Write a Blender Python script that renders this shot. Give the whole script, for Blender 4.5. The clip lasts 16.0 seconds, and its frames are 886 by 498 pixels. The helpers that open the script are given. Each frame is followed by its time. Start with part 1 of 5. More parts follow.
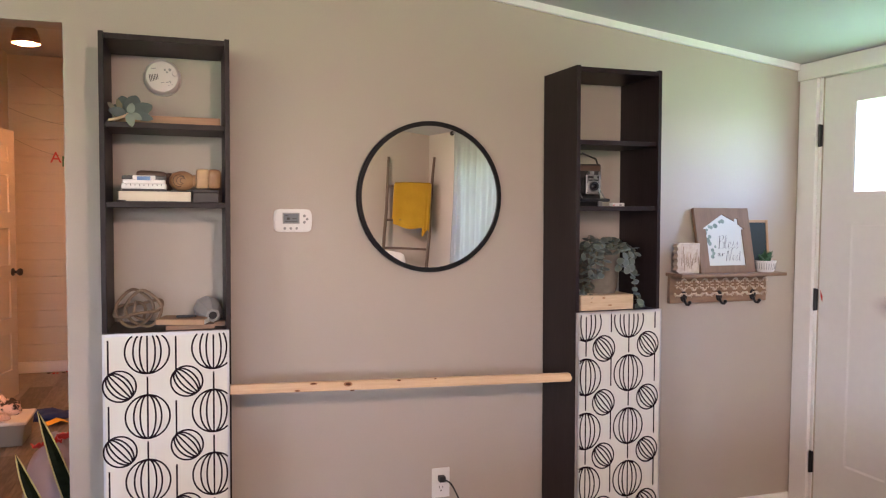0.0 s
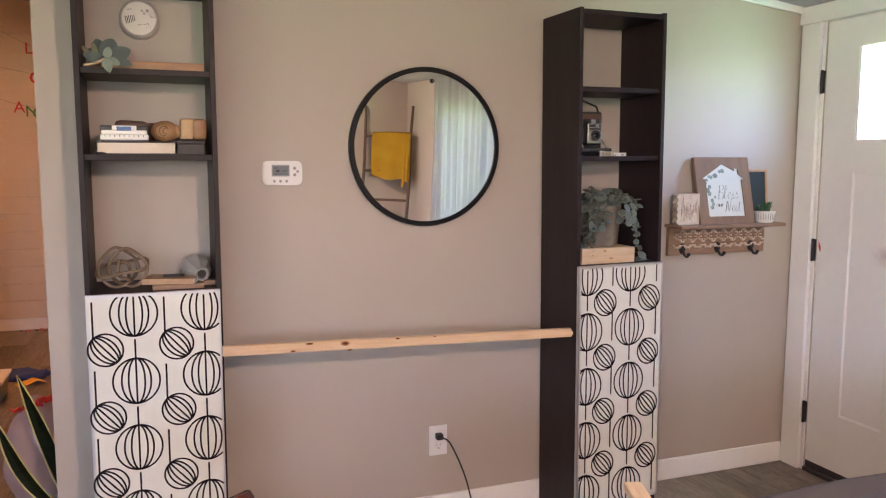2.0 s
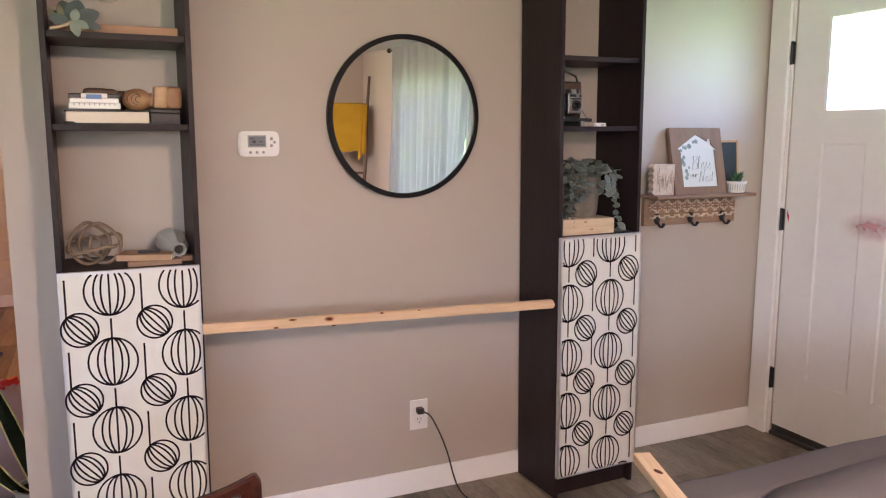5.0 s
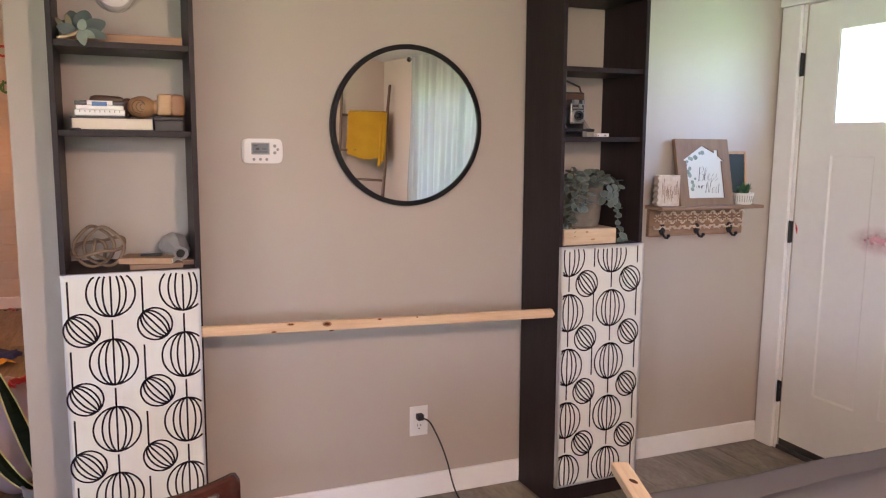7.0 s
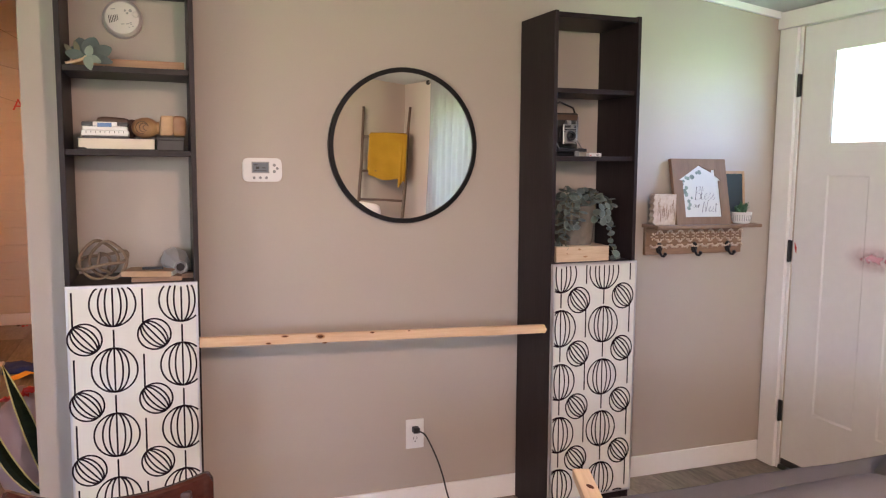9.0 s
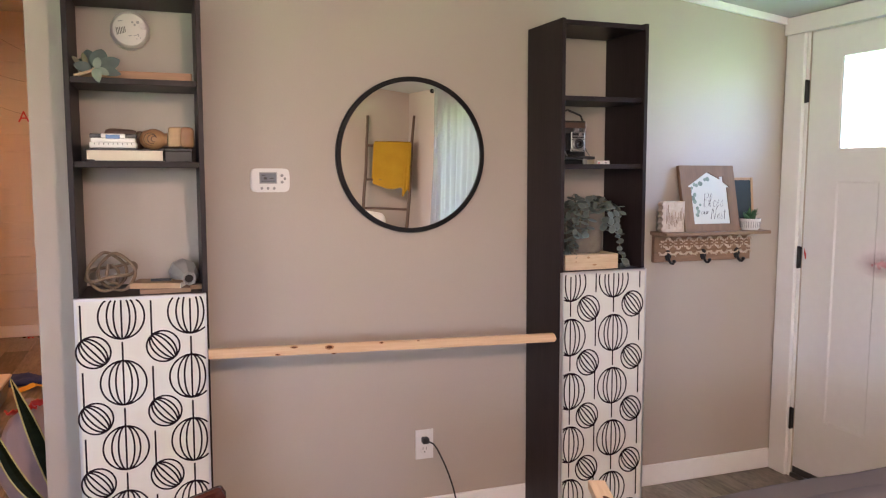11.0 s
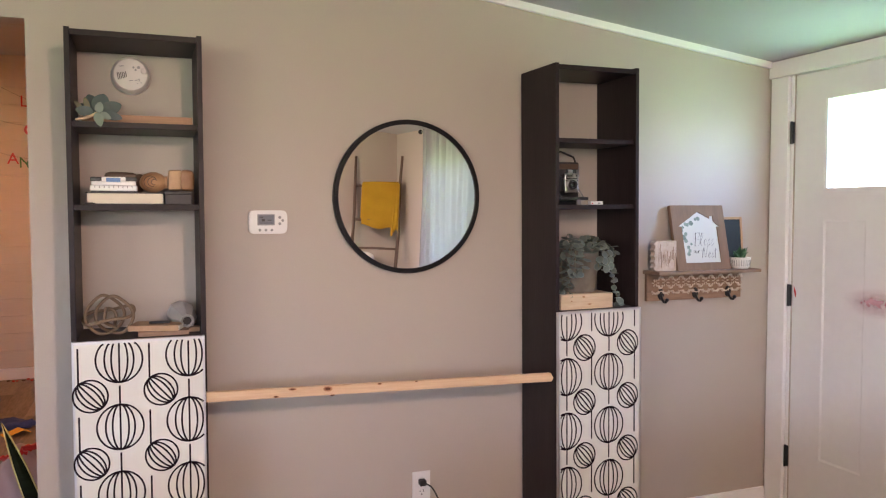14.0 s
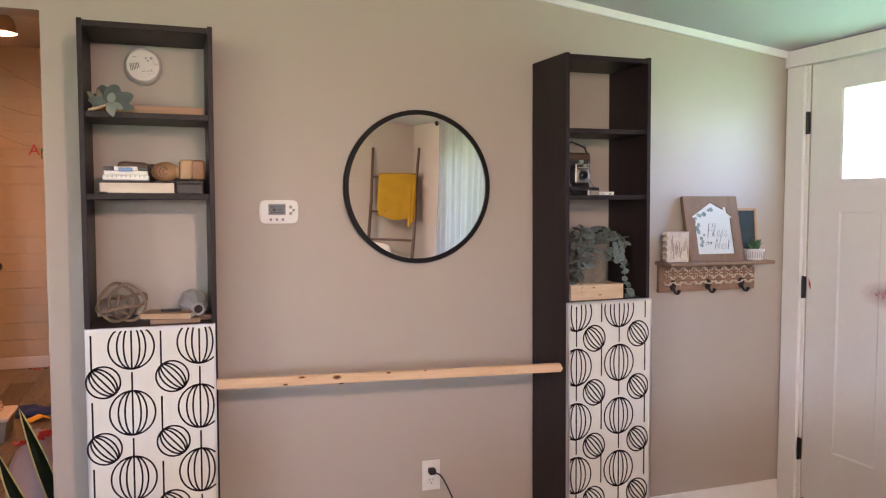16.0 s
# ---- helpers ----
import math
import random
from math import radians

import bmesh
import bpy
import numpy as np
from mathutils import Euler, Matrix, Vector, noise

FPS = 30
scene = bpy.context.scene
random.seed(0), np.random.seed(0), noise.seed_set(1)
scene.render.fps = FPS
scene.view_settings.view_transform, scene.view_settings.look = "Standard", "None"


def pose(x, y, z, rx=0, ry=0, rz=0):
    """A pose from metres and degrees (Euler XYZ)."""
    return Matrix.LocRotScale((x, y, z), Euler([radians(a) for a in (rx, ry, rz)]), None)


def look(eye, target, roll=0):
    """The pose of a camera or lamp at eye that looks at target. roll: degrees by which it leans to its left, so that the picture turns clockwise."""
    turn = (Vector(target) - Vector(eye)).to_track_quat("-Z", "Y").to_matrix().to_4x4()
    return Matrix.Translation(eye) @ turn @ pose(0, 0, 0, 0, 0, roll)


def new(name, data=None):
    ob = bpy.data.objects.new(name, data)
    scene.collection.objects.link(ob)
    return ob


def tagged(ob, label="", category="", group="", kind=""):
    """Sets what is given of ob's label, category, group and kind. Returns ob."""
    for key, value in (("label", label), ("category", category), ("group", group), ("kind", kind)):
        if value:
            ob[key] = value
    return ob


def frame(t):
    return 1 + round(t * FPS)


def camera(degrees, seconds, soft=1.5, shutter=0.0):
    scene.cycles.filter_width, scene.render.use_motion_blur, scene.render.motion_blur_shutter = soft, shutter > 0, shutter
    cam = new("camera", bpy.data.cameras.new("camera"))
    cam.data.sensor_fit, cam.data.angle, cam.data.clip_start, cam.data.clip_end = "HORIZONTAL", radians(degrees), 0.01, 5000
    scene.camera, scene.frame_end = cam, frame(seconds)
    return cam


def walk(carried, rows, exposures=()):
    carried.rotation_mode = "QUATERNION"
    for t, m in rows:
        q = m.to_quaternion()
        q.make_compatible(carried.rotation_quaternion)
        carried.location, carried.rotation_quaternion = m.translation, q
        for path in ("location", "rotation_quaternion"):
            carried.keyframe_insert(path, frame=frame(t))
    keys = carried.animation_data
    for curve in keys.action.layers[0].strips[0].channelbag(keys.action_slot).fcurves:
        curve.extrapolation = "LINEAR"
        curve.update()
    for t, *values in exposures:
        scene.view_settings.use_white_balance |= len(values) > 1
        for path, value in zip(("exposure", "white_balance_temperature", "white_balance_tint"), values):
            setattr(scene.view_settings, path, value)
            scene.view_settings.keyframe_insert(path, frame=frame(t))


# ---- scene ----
cam = camera(59.6, 16.0, soft=1.2)
PATH = [
    (0, (-0.13, -3.001, 1.449), (0.495, -1.104, 1.352), 0.4),
    (0.5, (-0.135, -2.994, 1.449), (0.497, -1.099, 1.339), 0.5),
    (1, (-0.133, -2.98, 1.445), (0.51, -1.091, 1.308), 0.4),
    (1.5, (-0.147, -2.928, 1.449), (0.516, -1.05, 1.267), 0.3),
    (2, (-0.184, -2.858, 1.453), (0.507, -0.995, 1.228), 0.1),
    (2.5, (-0.234, -2.803, 1.455), (0.501, -0.963, 1.189), -0.0),
    (3, (-0.269, -2.776, 1.447), (0.511, -0.957, 1.161), -0.1),
    (3.5, (-0.284, -2.763, 1.445), (0.534, -0.962, 1.15), 0.0),
    (6, (-0.286, -2.773, 1.447), (0.515, -0.964, 1.155), 0.3),
    (6.5, (-0.26, -2.793, 1.447), (0.519, -0.973, 1.164), 0.5),
    (7, (-0.207, -2.827, 1.45), (0.546, -0.995, 1.175), 0.6),
    (7.5, (-0.158, -2.877, 1.448), (0.568, -1.033, 1.181), 0.8),
    (8, (-0.121, -2.929, 1.445), (0.583, -1.075, 1.189), 0.8),
    (8.5, (-0.104, -2.951, 1.44), (0.586, -1.088, 1.204), 0.7),
    (9, (-0.103, -2.956, 1.441), (0.576, -1.088, 1.221), 0.6),
    (11.5, (-0.133, -2.932, 1.448), (0.542, -1.058, 1.26), 0.0),
    (12, (-0.165, -2.93, 1.453), (0.529, -1.062, 1.286), -0.1),
    (12.5, (-0.192, -2.933, 1.457), (0.524, -1.071, 1.315), -0.2),
    (13, (-0.195, -2.933, 1.454), (0.532, -1.074, 1.335), -0.2),
    (13.5, (-0.183, -2.938, 1.451), (0.539, -1.076, 1.347), -0.2),
    (14, (-0.169, -2.94, 1.453), (0.543, -1.074, 1.353), -0.1),
    (14.5, (-0.151, -2.942, 1.453), (0.543, -1.069, 1.352), 0.0),
    (15, (-0.143, -2.95, 1.449), (0.537, -1.072, 1.345), 0.1),
    (15.5, (-0.133, -2.957, 1.447), (0.536, -1.076, 1.335), 0.2),
    (16, (-0.136, -2.961, 1.445), (0.528, -1.078, 1.325), 0.0),
]
walk(cam, [(t, look(eye, target, roll)) for t, eye, target, roll in PATH], [(0, 4.29, 6130, 25), (16, 4.29, 6130, 25)])

# ---- world, sun, large lights, exposure ----
world = bpy.data.worlds.new("sky")
scene.world = world
world.use_nodes = True
wn = world.node_tree.nodes
sky = wn.new("ShaderNodeTexSky")
sky.sky_type, sky.sun_disc = "NISHITA", False
sky.sun_elevation, sky.sun_rotation = radians(52), radians(-8)
world.node_tree.links.new(sky.outputs[0], wn["Background"].inputs[0])
wn["Background"].inputs[1].default_value = 0.15

sun = new("sun", bpy.data.lights.new("sun", "SUN"))
sun.data.energy, sun.data.angle, sun.data.color = 5.0, radians(0.5), (1.0, 0.95, 0.87)
sun.matrix_world = look((-0.8, 6, 7.7), (0, 0, 0))

daylight = new("window_daylight", bpy.data.lights.new("window_daylight", "AREA"))
daylight.data.shape, daylight.data.size, daylight.data.size_y = "RECTANGLE", 1.5, 1.6
daylight.data.energy, daylight.data.color = 0.065, (0.82, 0.92, 1.0)
daylight.matrix_world = look((2.79, -3.72, 1.15), (0, -3.72, 1.15))

# Added cool fill from behind the camera; evens out the north wall.
south_light = new("south_fill_light", bpy.data.lights.new("south_fill_light", "AREA"))
south_light.data.shape, south_light.data.size, south_light.data.size_y = "RECTANGLE", 1.78, 0.62
south_light.data.energy, south_light.data.color = 1.5, (0.84, 0.93, 1.0)
south_light.matrix_world = look((-1.3, -6.17, 1.62), (-1.3, 0, 1.62))

# Added warm fill from the unseen west side; brightens the front door and couch.
west_light = new("west_fill_light", bpy.data.lights.new("west_fill_light", "AREA"))
west_light.data.shape, west_light.data.size, west_light.data.size_y = "RECTANGLE", 1.68, 0.83
west_light.data.energy, west_light.data.color = 3.2, (1.0, 0.84, 0.70)
west_light.matrix_world = look((-3.47, -5.0, 1.6), (0, -5.0, 1.6))

door_daylight = new("door_glass_daylight", bpy.data.lights.new("door_glass_daylight", "AREA"))
door_daylight.data.shape, door_daylight.data.size, door_daylight.data.size_y = "RECTANGLE", 0.53, 0.37
door_daylight.data.energy, door_daylight.data.color = 0.24, (0.27, 0.60, 1.0)
door_daylight.matrix_world = look((2.74, -0.593, 1.747), (1.74, -0.593, 1.45))

bulb = new("ceiling_bulb", bpy.data.lights.new("ceiling_bulb", "POINT"))
bulb.data.energy, bulb.data.color, bulb.data.shadow_soft_size = 6.6, (1.0, 0.70, 0.49), 0.05
bulb.location = (0.46, -3.72, 2.10)
# Added second lamp under the bulb, facing down; lifts lower wall, door and floor.
downlight = new("downward_fill_light", bpy.data.lights.new("downward_fill_light", "AREA"))
downlight.data.shape, downlight.data.size = "DISK", 0.18
downlight.data.energy, downlight.data.color = 3.6, (1.0, 0.70, 0.49)
downlight.matrix_world = look((0.46, -3.72, 2.17), (0.46, -3.72001, 0))

hall_bulb = new("hall_bulb", bpy.data.lights.new("hall_bulb", "POINT"))
hall_bulb.data.energy, hall_bulb.data.color, hall_bulb.data.shadow_soft_size = 5.6, (1.0, 0.42, 0.145), 0.04
hall_bulb.location = (-1.09, 2.5, 2.506)

# ---- materials ----


def material(name, color, rough=0.6, metal=0.0, vary=0.08, grain=60.0, patch=3.0, bump=0.05, stretch=(1, 1, 1), piece=0.0, dark=None, spec=0.5):
    """Principled paint with fine grain, broad patches, relief, and a shift from piece to piece."""
    m = bpy.data.materials.new(name)
    m.use_nodes = True
    nt = m.node_tree
    b = nt.nodes["Principled BSDF"]
    b.inputs["Roughness"].default_value, b.inputs["Metallic"].default_value = rough, metal
    b.inputs["Specular IOR Level"].default_value = spec
    co = nt.nodes.new("ShaderNodeTexCoord")
    mp = nt.nodes.new("ShaderNodeMapping")
    mp.inputs["Scale"].default_value = stretch
    nt.links.new(co.outputs["Object"], mp.inputs[0])
    fine, broad = nt.nodes.new("ShaderNodeTexNoise"), nt.nodes.new("ShaderNodeTexNoise")
    for n, s, d in ((fine, grain, 6), (broad, patch, 3)):
        n.inputs["Scale"].default_value, n.inputs["Detail"].default_value = s, d
        nt.links.new(mp.outputs[0], n.inputs["Vector"])
    add = nt.nodes.new("ShaderNodeMath")
    add.operation = "ADD"
    nt.links.new(fine.outputs[0], add.inputs[0])
    nt.links.new(broad.outputs[0], add.inputs[1])
    last = add
    if piece:
        info = nt.nodes.new("ShaderNodeObjectInfo")
        mul = nt.nodes.new("ShaderNodeMath")
        mul.operation, mul.inputs[1].default_value, mul.inputs[2].default_value = "MULTIPLY_ADD", piece, -piece / 2
        nt.links.new(info.outputs["Random"], mul.inputs[0])
        last = nt.nodes.new("ShaderNodeMath")
        last.operation = "ADD"
        nt.links.new(add.outputs[0], last.inputs[0])
        nt.links.new(mul.outputs[0], last.inputs[1])
        shift = nt.nodes.new("ShaderNodeVectorMath")
        shift.operation = "MULTIPLY_ADD"
        nt.links.new(info.outputs["Random"], shift.inputs[0])
        shift.inputs[1].default_value = (17, 31, 9)
        nt.links.new(co.outputs["Object"], shift.inputs[2])
        nt.links.new(shift.outputs[0], mp.inputs[0])
    ramp = nt.nodes.new("ShaderNodeMapRange")
    ramp.inputs[1].default_value, ramp.inputs[2].default_value = 0.55, 1.45
    nt.links.new(last.outputs[0], ramp.inputs[0])
    mix = nt.nodes.new("ShaderNodeMix")
    mix.data_type = "RGBA"
    lo = dark or [c * (1 - vary) for c in color]
    hi = [min(1, c * (1 + vary)) for c in color]
    mix.inputs[6].default_value, mix.inputs[7].default_value = (*lo, 1), (*hi, 1)
    nt.links.new(ramp.outputs[0], mix.inputs[0])
    nt.links.new(mix.outputs[2], b.inputs["Base Color"])
    if bump:
        bp = nt.nodes.new("ShaderNodeBump")
        bp.inputs["Strength"].default_value, bp.inputs["Distance"].default_value = bump, 0.004
        nt.links.new(fine.outputs[0], bp.inputs["Height"])
        nt.links.new(bp.outputs[0], b.inputs["Normal"])
    return m


def glass_pane(name):
    m = bpy.data.materials.new(name)
    m.use_nodes = True
    nt = m.node_tree
    out = nt.nodes["Material Output"]
    tr, gl, mx = (nt.nodes.new(k) for k in ("ShaderNodeBsdfTransparent", "ShaderNodeBsdfGlossy", "ShaderNodeMixShader"))
    gl.inputs["Roughness"].default_value = 0.02
    mx.inputs[0].default_value = 0.05
    nt.links.new(tr.outputs[0], mx.inputs[1])
    nt.links.new(gl.outputs[0], mx.inputs[2])
    nt.links.new(mx.outputs[0], out.inputs[0])
    return m


def sheer(name, color, through_share, clear, back=None):
    m = material(name, color, 0.9, vary=0.04, grain=220, bump=0.1, spec=0.1)
    nt = m.node_tree
    b, out = nt.nodes["Principled BSDF"], nt.nodes["Material Output"]
    tl, tr, m1, m2 = (nt.nodes.new(k) for k in ("ShaderNodeBsdfTranslucent", "ShaderNodeBsdfTransparent", "ShaderNodeMixShader", "ShaderNodeMixShader"))
    tl.inputs[0].default_value = (*(back or color), 1)
    m1.inputs[0].default_value, m2.inputs[0].default_value = through_share, clear
    nt.links.new(b.outputs[0], m1.inputs[1])
    nt.links.new(tl.outputs[0], m1.inputs[2])
    nt.links.new(m1.outputs[0], m2.inputs[1])
    nt.links.new(tr.outputs[0], m2.inputs[2])
    nt.links.new(m2.outputs[0], out.inputs[0])
    return m


def glowing(name, color, strength):
    m = bpy.data.materials.new(name)
    m.use_nodes = True
    b = m.node_tree.nodes["Principled BSDF"]
    b.inputs["Emission Color"].default_value, b.inputs["Emission Strength"].default_value = (*color, 1), strength
    return m


WALL = material("greige_wall_paint", (0.432, 0.378, 0.325), 0.55, vary=0.025, grain=180, patch=1.2, bump=0.12)
CEIL = material("ceiling_paint", (0.51, 0.505, 0.51), 0.8, vary=0.02, grain=160, patch=1.0, bump=0.15)
TRIM = material("white_trim_paint", (0.82, 0.815, 0.81), 0.38, vary=0.025, grain=40, patch=4, bump=0.04)
DOORP = material("white_door_paint", (0.79, 0.785, 0.785), 0.42, vary=0.03, grain=25, patch=2.5, bump=0.05)
PLANK = material("grey_brown_laminate", (0.225, 0.19, 0.15), 0.42, vary=0.35, grain=14, patch=2.2, bump=0.08, stretch=(5, 0.7, 1), piece=0.55, dark=(0.075, 0.062, 0.05))
SUBFLOOR = material("dark_joint", (0.05, 0.042, 0.035), 0.8)
SHIPLAP = material("cream_shiplap_paint", (0.60, 0.53, 0.44), 0.5, vary=0.05, grain=30, patch=2, bump=0.06, stretch=(0.4, 1, 4), piece=0.25)
BLACKBROWN = material("black_brown_foil", (0.0215, 0.0148, 0.0152), 0.44, vary=0.35, grain=30, patch=4, bump=0.05, stretch=(4, 4, 0.35), spec=0.17)
ALU = material("brushed_aluminium", (0.62, 0.62, 0.64), 0.35, 0.9, vary=0.06, grain=90, stretch=(6, 1, 0.3), bump=0.02)
FILM = material("white_printed_panel", (0.685, 0.675, 0.63), 0.06, vary=0.015, grain=20, patch=3, bump=0.0)
INK = material("black_print_ink", (0.018, 0.012, 0.017), 0.16, vary=0.1, bump=0.0)
PINE = material("knotty_pine", (0.64, 0.46, 0.285), 0.5, vary=0.10, grain=22, patch=5, bump=0.08, stretch=(0.5, 7, 7), dark=(0.55, 0.34, 0.20))
PINE_Y = material("knotty_pine_stick", (0.80, 0.62, 0.42), 0.5, vary=0.08, grain=22, patch=5, bump=0.08, stretch=(7, 0.5, 7), dark=(0.60, 0.40, 0.24))
KNOTRING = material("pine_knot_ring", (0.34, 0.17, 0.085), 0.6, vary=0.3, grain=60, spec=0.1)
MIRRORFRAME = material("black_mirror_frame", (0.007, 0.007, 0.008), 0.5, vary=0.2, grain=80, spec=0.2)
KNOT = material("pine_knot", (0.085, 0.030, 0.014), 0.7, vary=0.4, grain=90, spec=0.1)
PALEWOOD = material("pale_sawn_pine", (0.55, 0.42, 0.285), 0.65, vary=0.15, grain=26, patch=8, bump=0.1, stretch=(0.6, 6, 6), dark=(0.44, 0.31, 0.19))
MIRROR = material("mirror_silver", (0.83, 0.84, 0.83), 0.0, 1.0, vary=0.0, bump=0.0)
BLACKM = material("matt_black_metal", (0.018, 0.018, 0.02), 0.4, 0.4, vary=0.2, grain=80)
PLASTIC = material("white_plastic", (0.74, 0.73, 0.715), 0.35, vary=0.02, grain=50, bump=0.02)
OLDPLASTIC = material("ivory_plastic", (0.64, 0.60, 0.57), 0.42, vary=0.03, grain=50, bump=0.03)
LCD = material("grey_display", (0.16, 0.175, 0.20), 0.15, vary=0.08, grain=20, bump=0.0)
GREYBTN = material("grey_rubber", (0.30, 0.30, 0.30), 0.6)
DARKP = material("dark_plastic", (0.028, 0.025, 0.025), 0.42, vary=0.15)
BLUE = material("blue_plastic", (0.06, 0.15, 0.38), 0.3)
WALNUT = material("walnut_stain", (0.34, 0.175, 0.085), 0.5, vary=0.25, grain=18, patch=5, bump=0.1, stretch=(0.6, 6, 6))
BARNWOOD = material("brown_weathered_wood", (0.25, 0.155, 0.10), 0.62, vary=0.25, grain=24, patch=6, bump=0.18, stretch=(0.8, 5, 5))
FRAMEWOOD = material("brown_frame_wood", (0.205, 0.122, 0.068), 0.7, vary=0.18, grain=24, patch=6, bump=0.1, stretch=(5, 5, 0.7))
WHITEWASH = material("chipped_whitewash", (0.57, 0.495, 0.415), 0.7, vary=0.12, grain=70, patch=25, bump=0.25, dark=(0.45, 0.34, 0.25))
PAPER = material("print_paper", (0.60, 0.60, 0.54), 0.6, vary=0.02, bump=0.02)
PAGES = material("book_pages", (0.70, 0.62, 0.51), 0.8, vary=0.10, grain=160, stretch=(0.3, 0.3, 8), bump=0.2)
COVER = material("dark_book_cover", (0.018, 0.013, 0.012), 0.5, vary=0.2)
TANCOVER = material("tan_book_cover", (0.38, 0.24, 0.14), 0.6, vary=0.15)
OLIVEWOOD = material("turned_olive_wood", (0.31, 0.185, 0.09), 0.45, vary=0.4, grain=20, patch=8, bump=0.05, stretch=(1, 6, 1), dark=(0.22, 0.10, 0.045))
LIGHTWOOD = material("light_end_grain", (0.46, 0.30, 0.16), 0.5, vary=0.2, grain=40, patch=10, bump=0.05)
ROPE = material("jute_rope", (0.21, 0.15, 0.10), 0.95, vary=0.25, grain=160, patch=30, bump=0.8)
CERAMIC = material("grey_glazed_ceramic", (0.33, 0.33, 0.33), 0.28, vary=0.08, grain=30, patch=12, bump=0.05)
CONCRETE = material("aged_concrete", (0.145, 0.125, 0.10), 0.85, vary=0.4, grain=26, patch=9, bump=0.35)
LEAF = material("dusty_green_leaf", (0.105, 0.130, 0.112), 0.62, vary=0.25, grain=50, patch=14, bump=0.1)
LEAFRIM = material("pale_leaf_edge", (0.17, 0.205, 0.175), 0.65, vary=0.15)
SUCCPALE = material("pale_young_succulent", (0.21, 0.26, 0.215), 0.6, vary=0.15, grain=40, patch=18, bump=0.08)
DARKWOOD = material("dark_carved_wood", (0.085, 0.045, 0.028), 0.5, vary=0.3, grain=20, patch=8, bump=0.1)
SUCC = material("blue_green_succulent", (0.078, 0.108, 0.100), 0.65, vary=0.2, grain=40, patch=18, bump=0.08)
STEM = material("plant_stem", (0.16, 0.15, 0.09), 0.7)
SOIL = material("potting_soil", (0.03, 0.022, 0.016), 0.95, vary=0.5, grain=120, bump=0.6)
CACTUS = material("bright_green_succulent", (0.05, 0.13, 0.06), 0.5, vary=0.25)
SLATE = material("chalkboard", (0.022, 0.034, 0.034), 0.7, vary=0.15, patch=12)
OAKFRAME = material("light_oak_frame", (0.42, 0.25, 0.13), 0.5, vary=0.2, grain=30, stretch=(5, 5, 0.8))
CHROME = material("worn_chrome", (0.27, 0.26, 0.25), 0.34, 1.0, vary=0.12, grain=40)
LEATHER = material("black_leatherette", (0.02, 0.018, 0.018), 0.6, vary=0.2, grain=220, bump=0.3)
LENS = material("lens_glass", (0.01, 0.01, 0.014), 0.05, vary=0.0, bump=0.0)
COUCH = material("grey_woven_fabric", (0.130, 0.119, 0.123), 0.95, vary=0.12, grain=420, patch=5, bump=0.5, spec=0.2)
CHERRY = material("dark_cherry_wood", (0.046, 0.014, 0.009), 0.24, vary=0.35, grain=20, patch=5, bump=0.03, stretch=(0.7, 5, 5))
# Colour of the strip that imitates a highlight on the chair's polished rail.
RAILGLINT = material("rail_highlight_tone", (0.05, 0.028, 0.022), 0.3, 0.2, vary=0.2, grain=40)
RUBBER = material("black_cord", (0.014, 0.012, 0.013), 0.5)
BRASS = material("bronze_lamp_metal", (0.36, 0.28, 0.20), 0.35, 0.8, vary=0.15)
SNAKE = material("snake_plant_leaf", (0.007, 0.011, 0.004), 0.55, vary=0.5, grain=9, patch=22, bump=0.05, stretch=(1, 1, 3), spec=0.08)
SNAKERIM = material("snake_plant_margin", (0.48, 0.43, 0.17), 0.4, vary=0.12)
CLEARBIN = sheer("cloudy_plastic", (0.62, 0.62, 0.58), 0.4, 0.35)
BAG = sheer("thin_white_bag", (0.56, 0.47, 0.50), 0.35, 0.18)
RED = material("red_plastic", (0.55, 0.03, 0.03), 0.4)
BLUECLOTH = material("blue_cloth", (0.03, 0.055, 0.20), 0.9, vary=0.2)
YELLOW = material("yellow_card", (0.75, 0.42, 0.03), 0.6)
GREEN = material("green_card", (0.05, 0.17, 0.05), 0.6)
PATTERN = material("patterned_cloth", (0.55, 0.44, 0.40), 0.95, vary=0.6, grain=30, patch=22, bump=0.3, dark=(0.03, 0.025, 0.03))
PATTERN.node_tree.nodes["Map Range"].inputs[1].default_value, PATTERN.node_tree.nodes["Map Range"].inputs[2].default_value = 0.93, 1.05
PEACH = material("peach_lace_cloth", (0.62, 0.45, 0.36), 0.95, vary=0.35, grain=60, patch=30, bump=0.3)
TOYFILL = material("mixed_toys", (0.30, 0.28, 0.16), 0.6, vary=0.6, grain=18, patch=14)
MUSTARD = material("mustard_knit", (0.33, 0.185, 0.014), 0.95, vary=0.15, grain=150, patch=6, bump=0.5, spec=0.1)
LADDERWOOD = material("grey_brown_branch", (0.10, 0.065, 0.045), 0.75, vary=0.3, grain=25, bump=0.3, stretch=(4, 4, 0.6))
CURTAIN = sheer("white_sheer_curtain", (0.20, 0.205, 0.205), 0.068, 0.002, (0.76, 0.74, 0.90))
PANE = glass_pane("window_glass")
GRASS = material("lawn", (0.155, 0.32, 0.08), 0.9, vary=0.3, grain=6, patch=0.3, bump=0.3)
LAMPWHITE = glowing("lit_lamp_bowl", (1.0, 0.86, 0.66), 1.1)
MARKER = material("pink_marker", (0.74, 0.33, 0.40), 0.6, vary=0.2)
mt_nodes = MARKER.node_tree
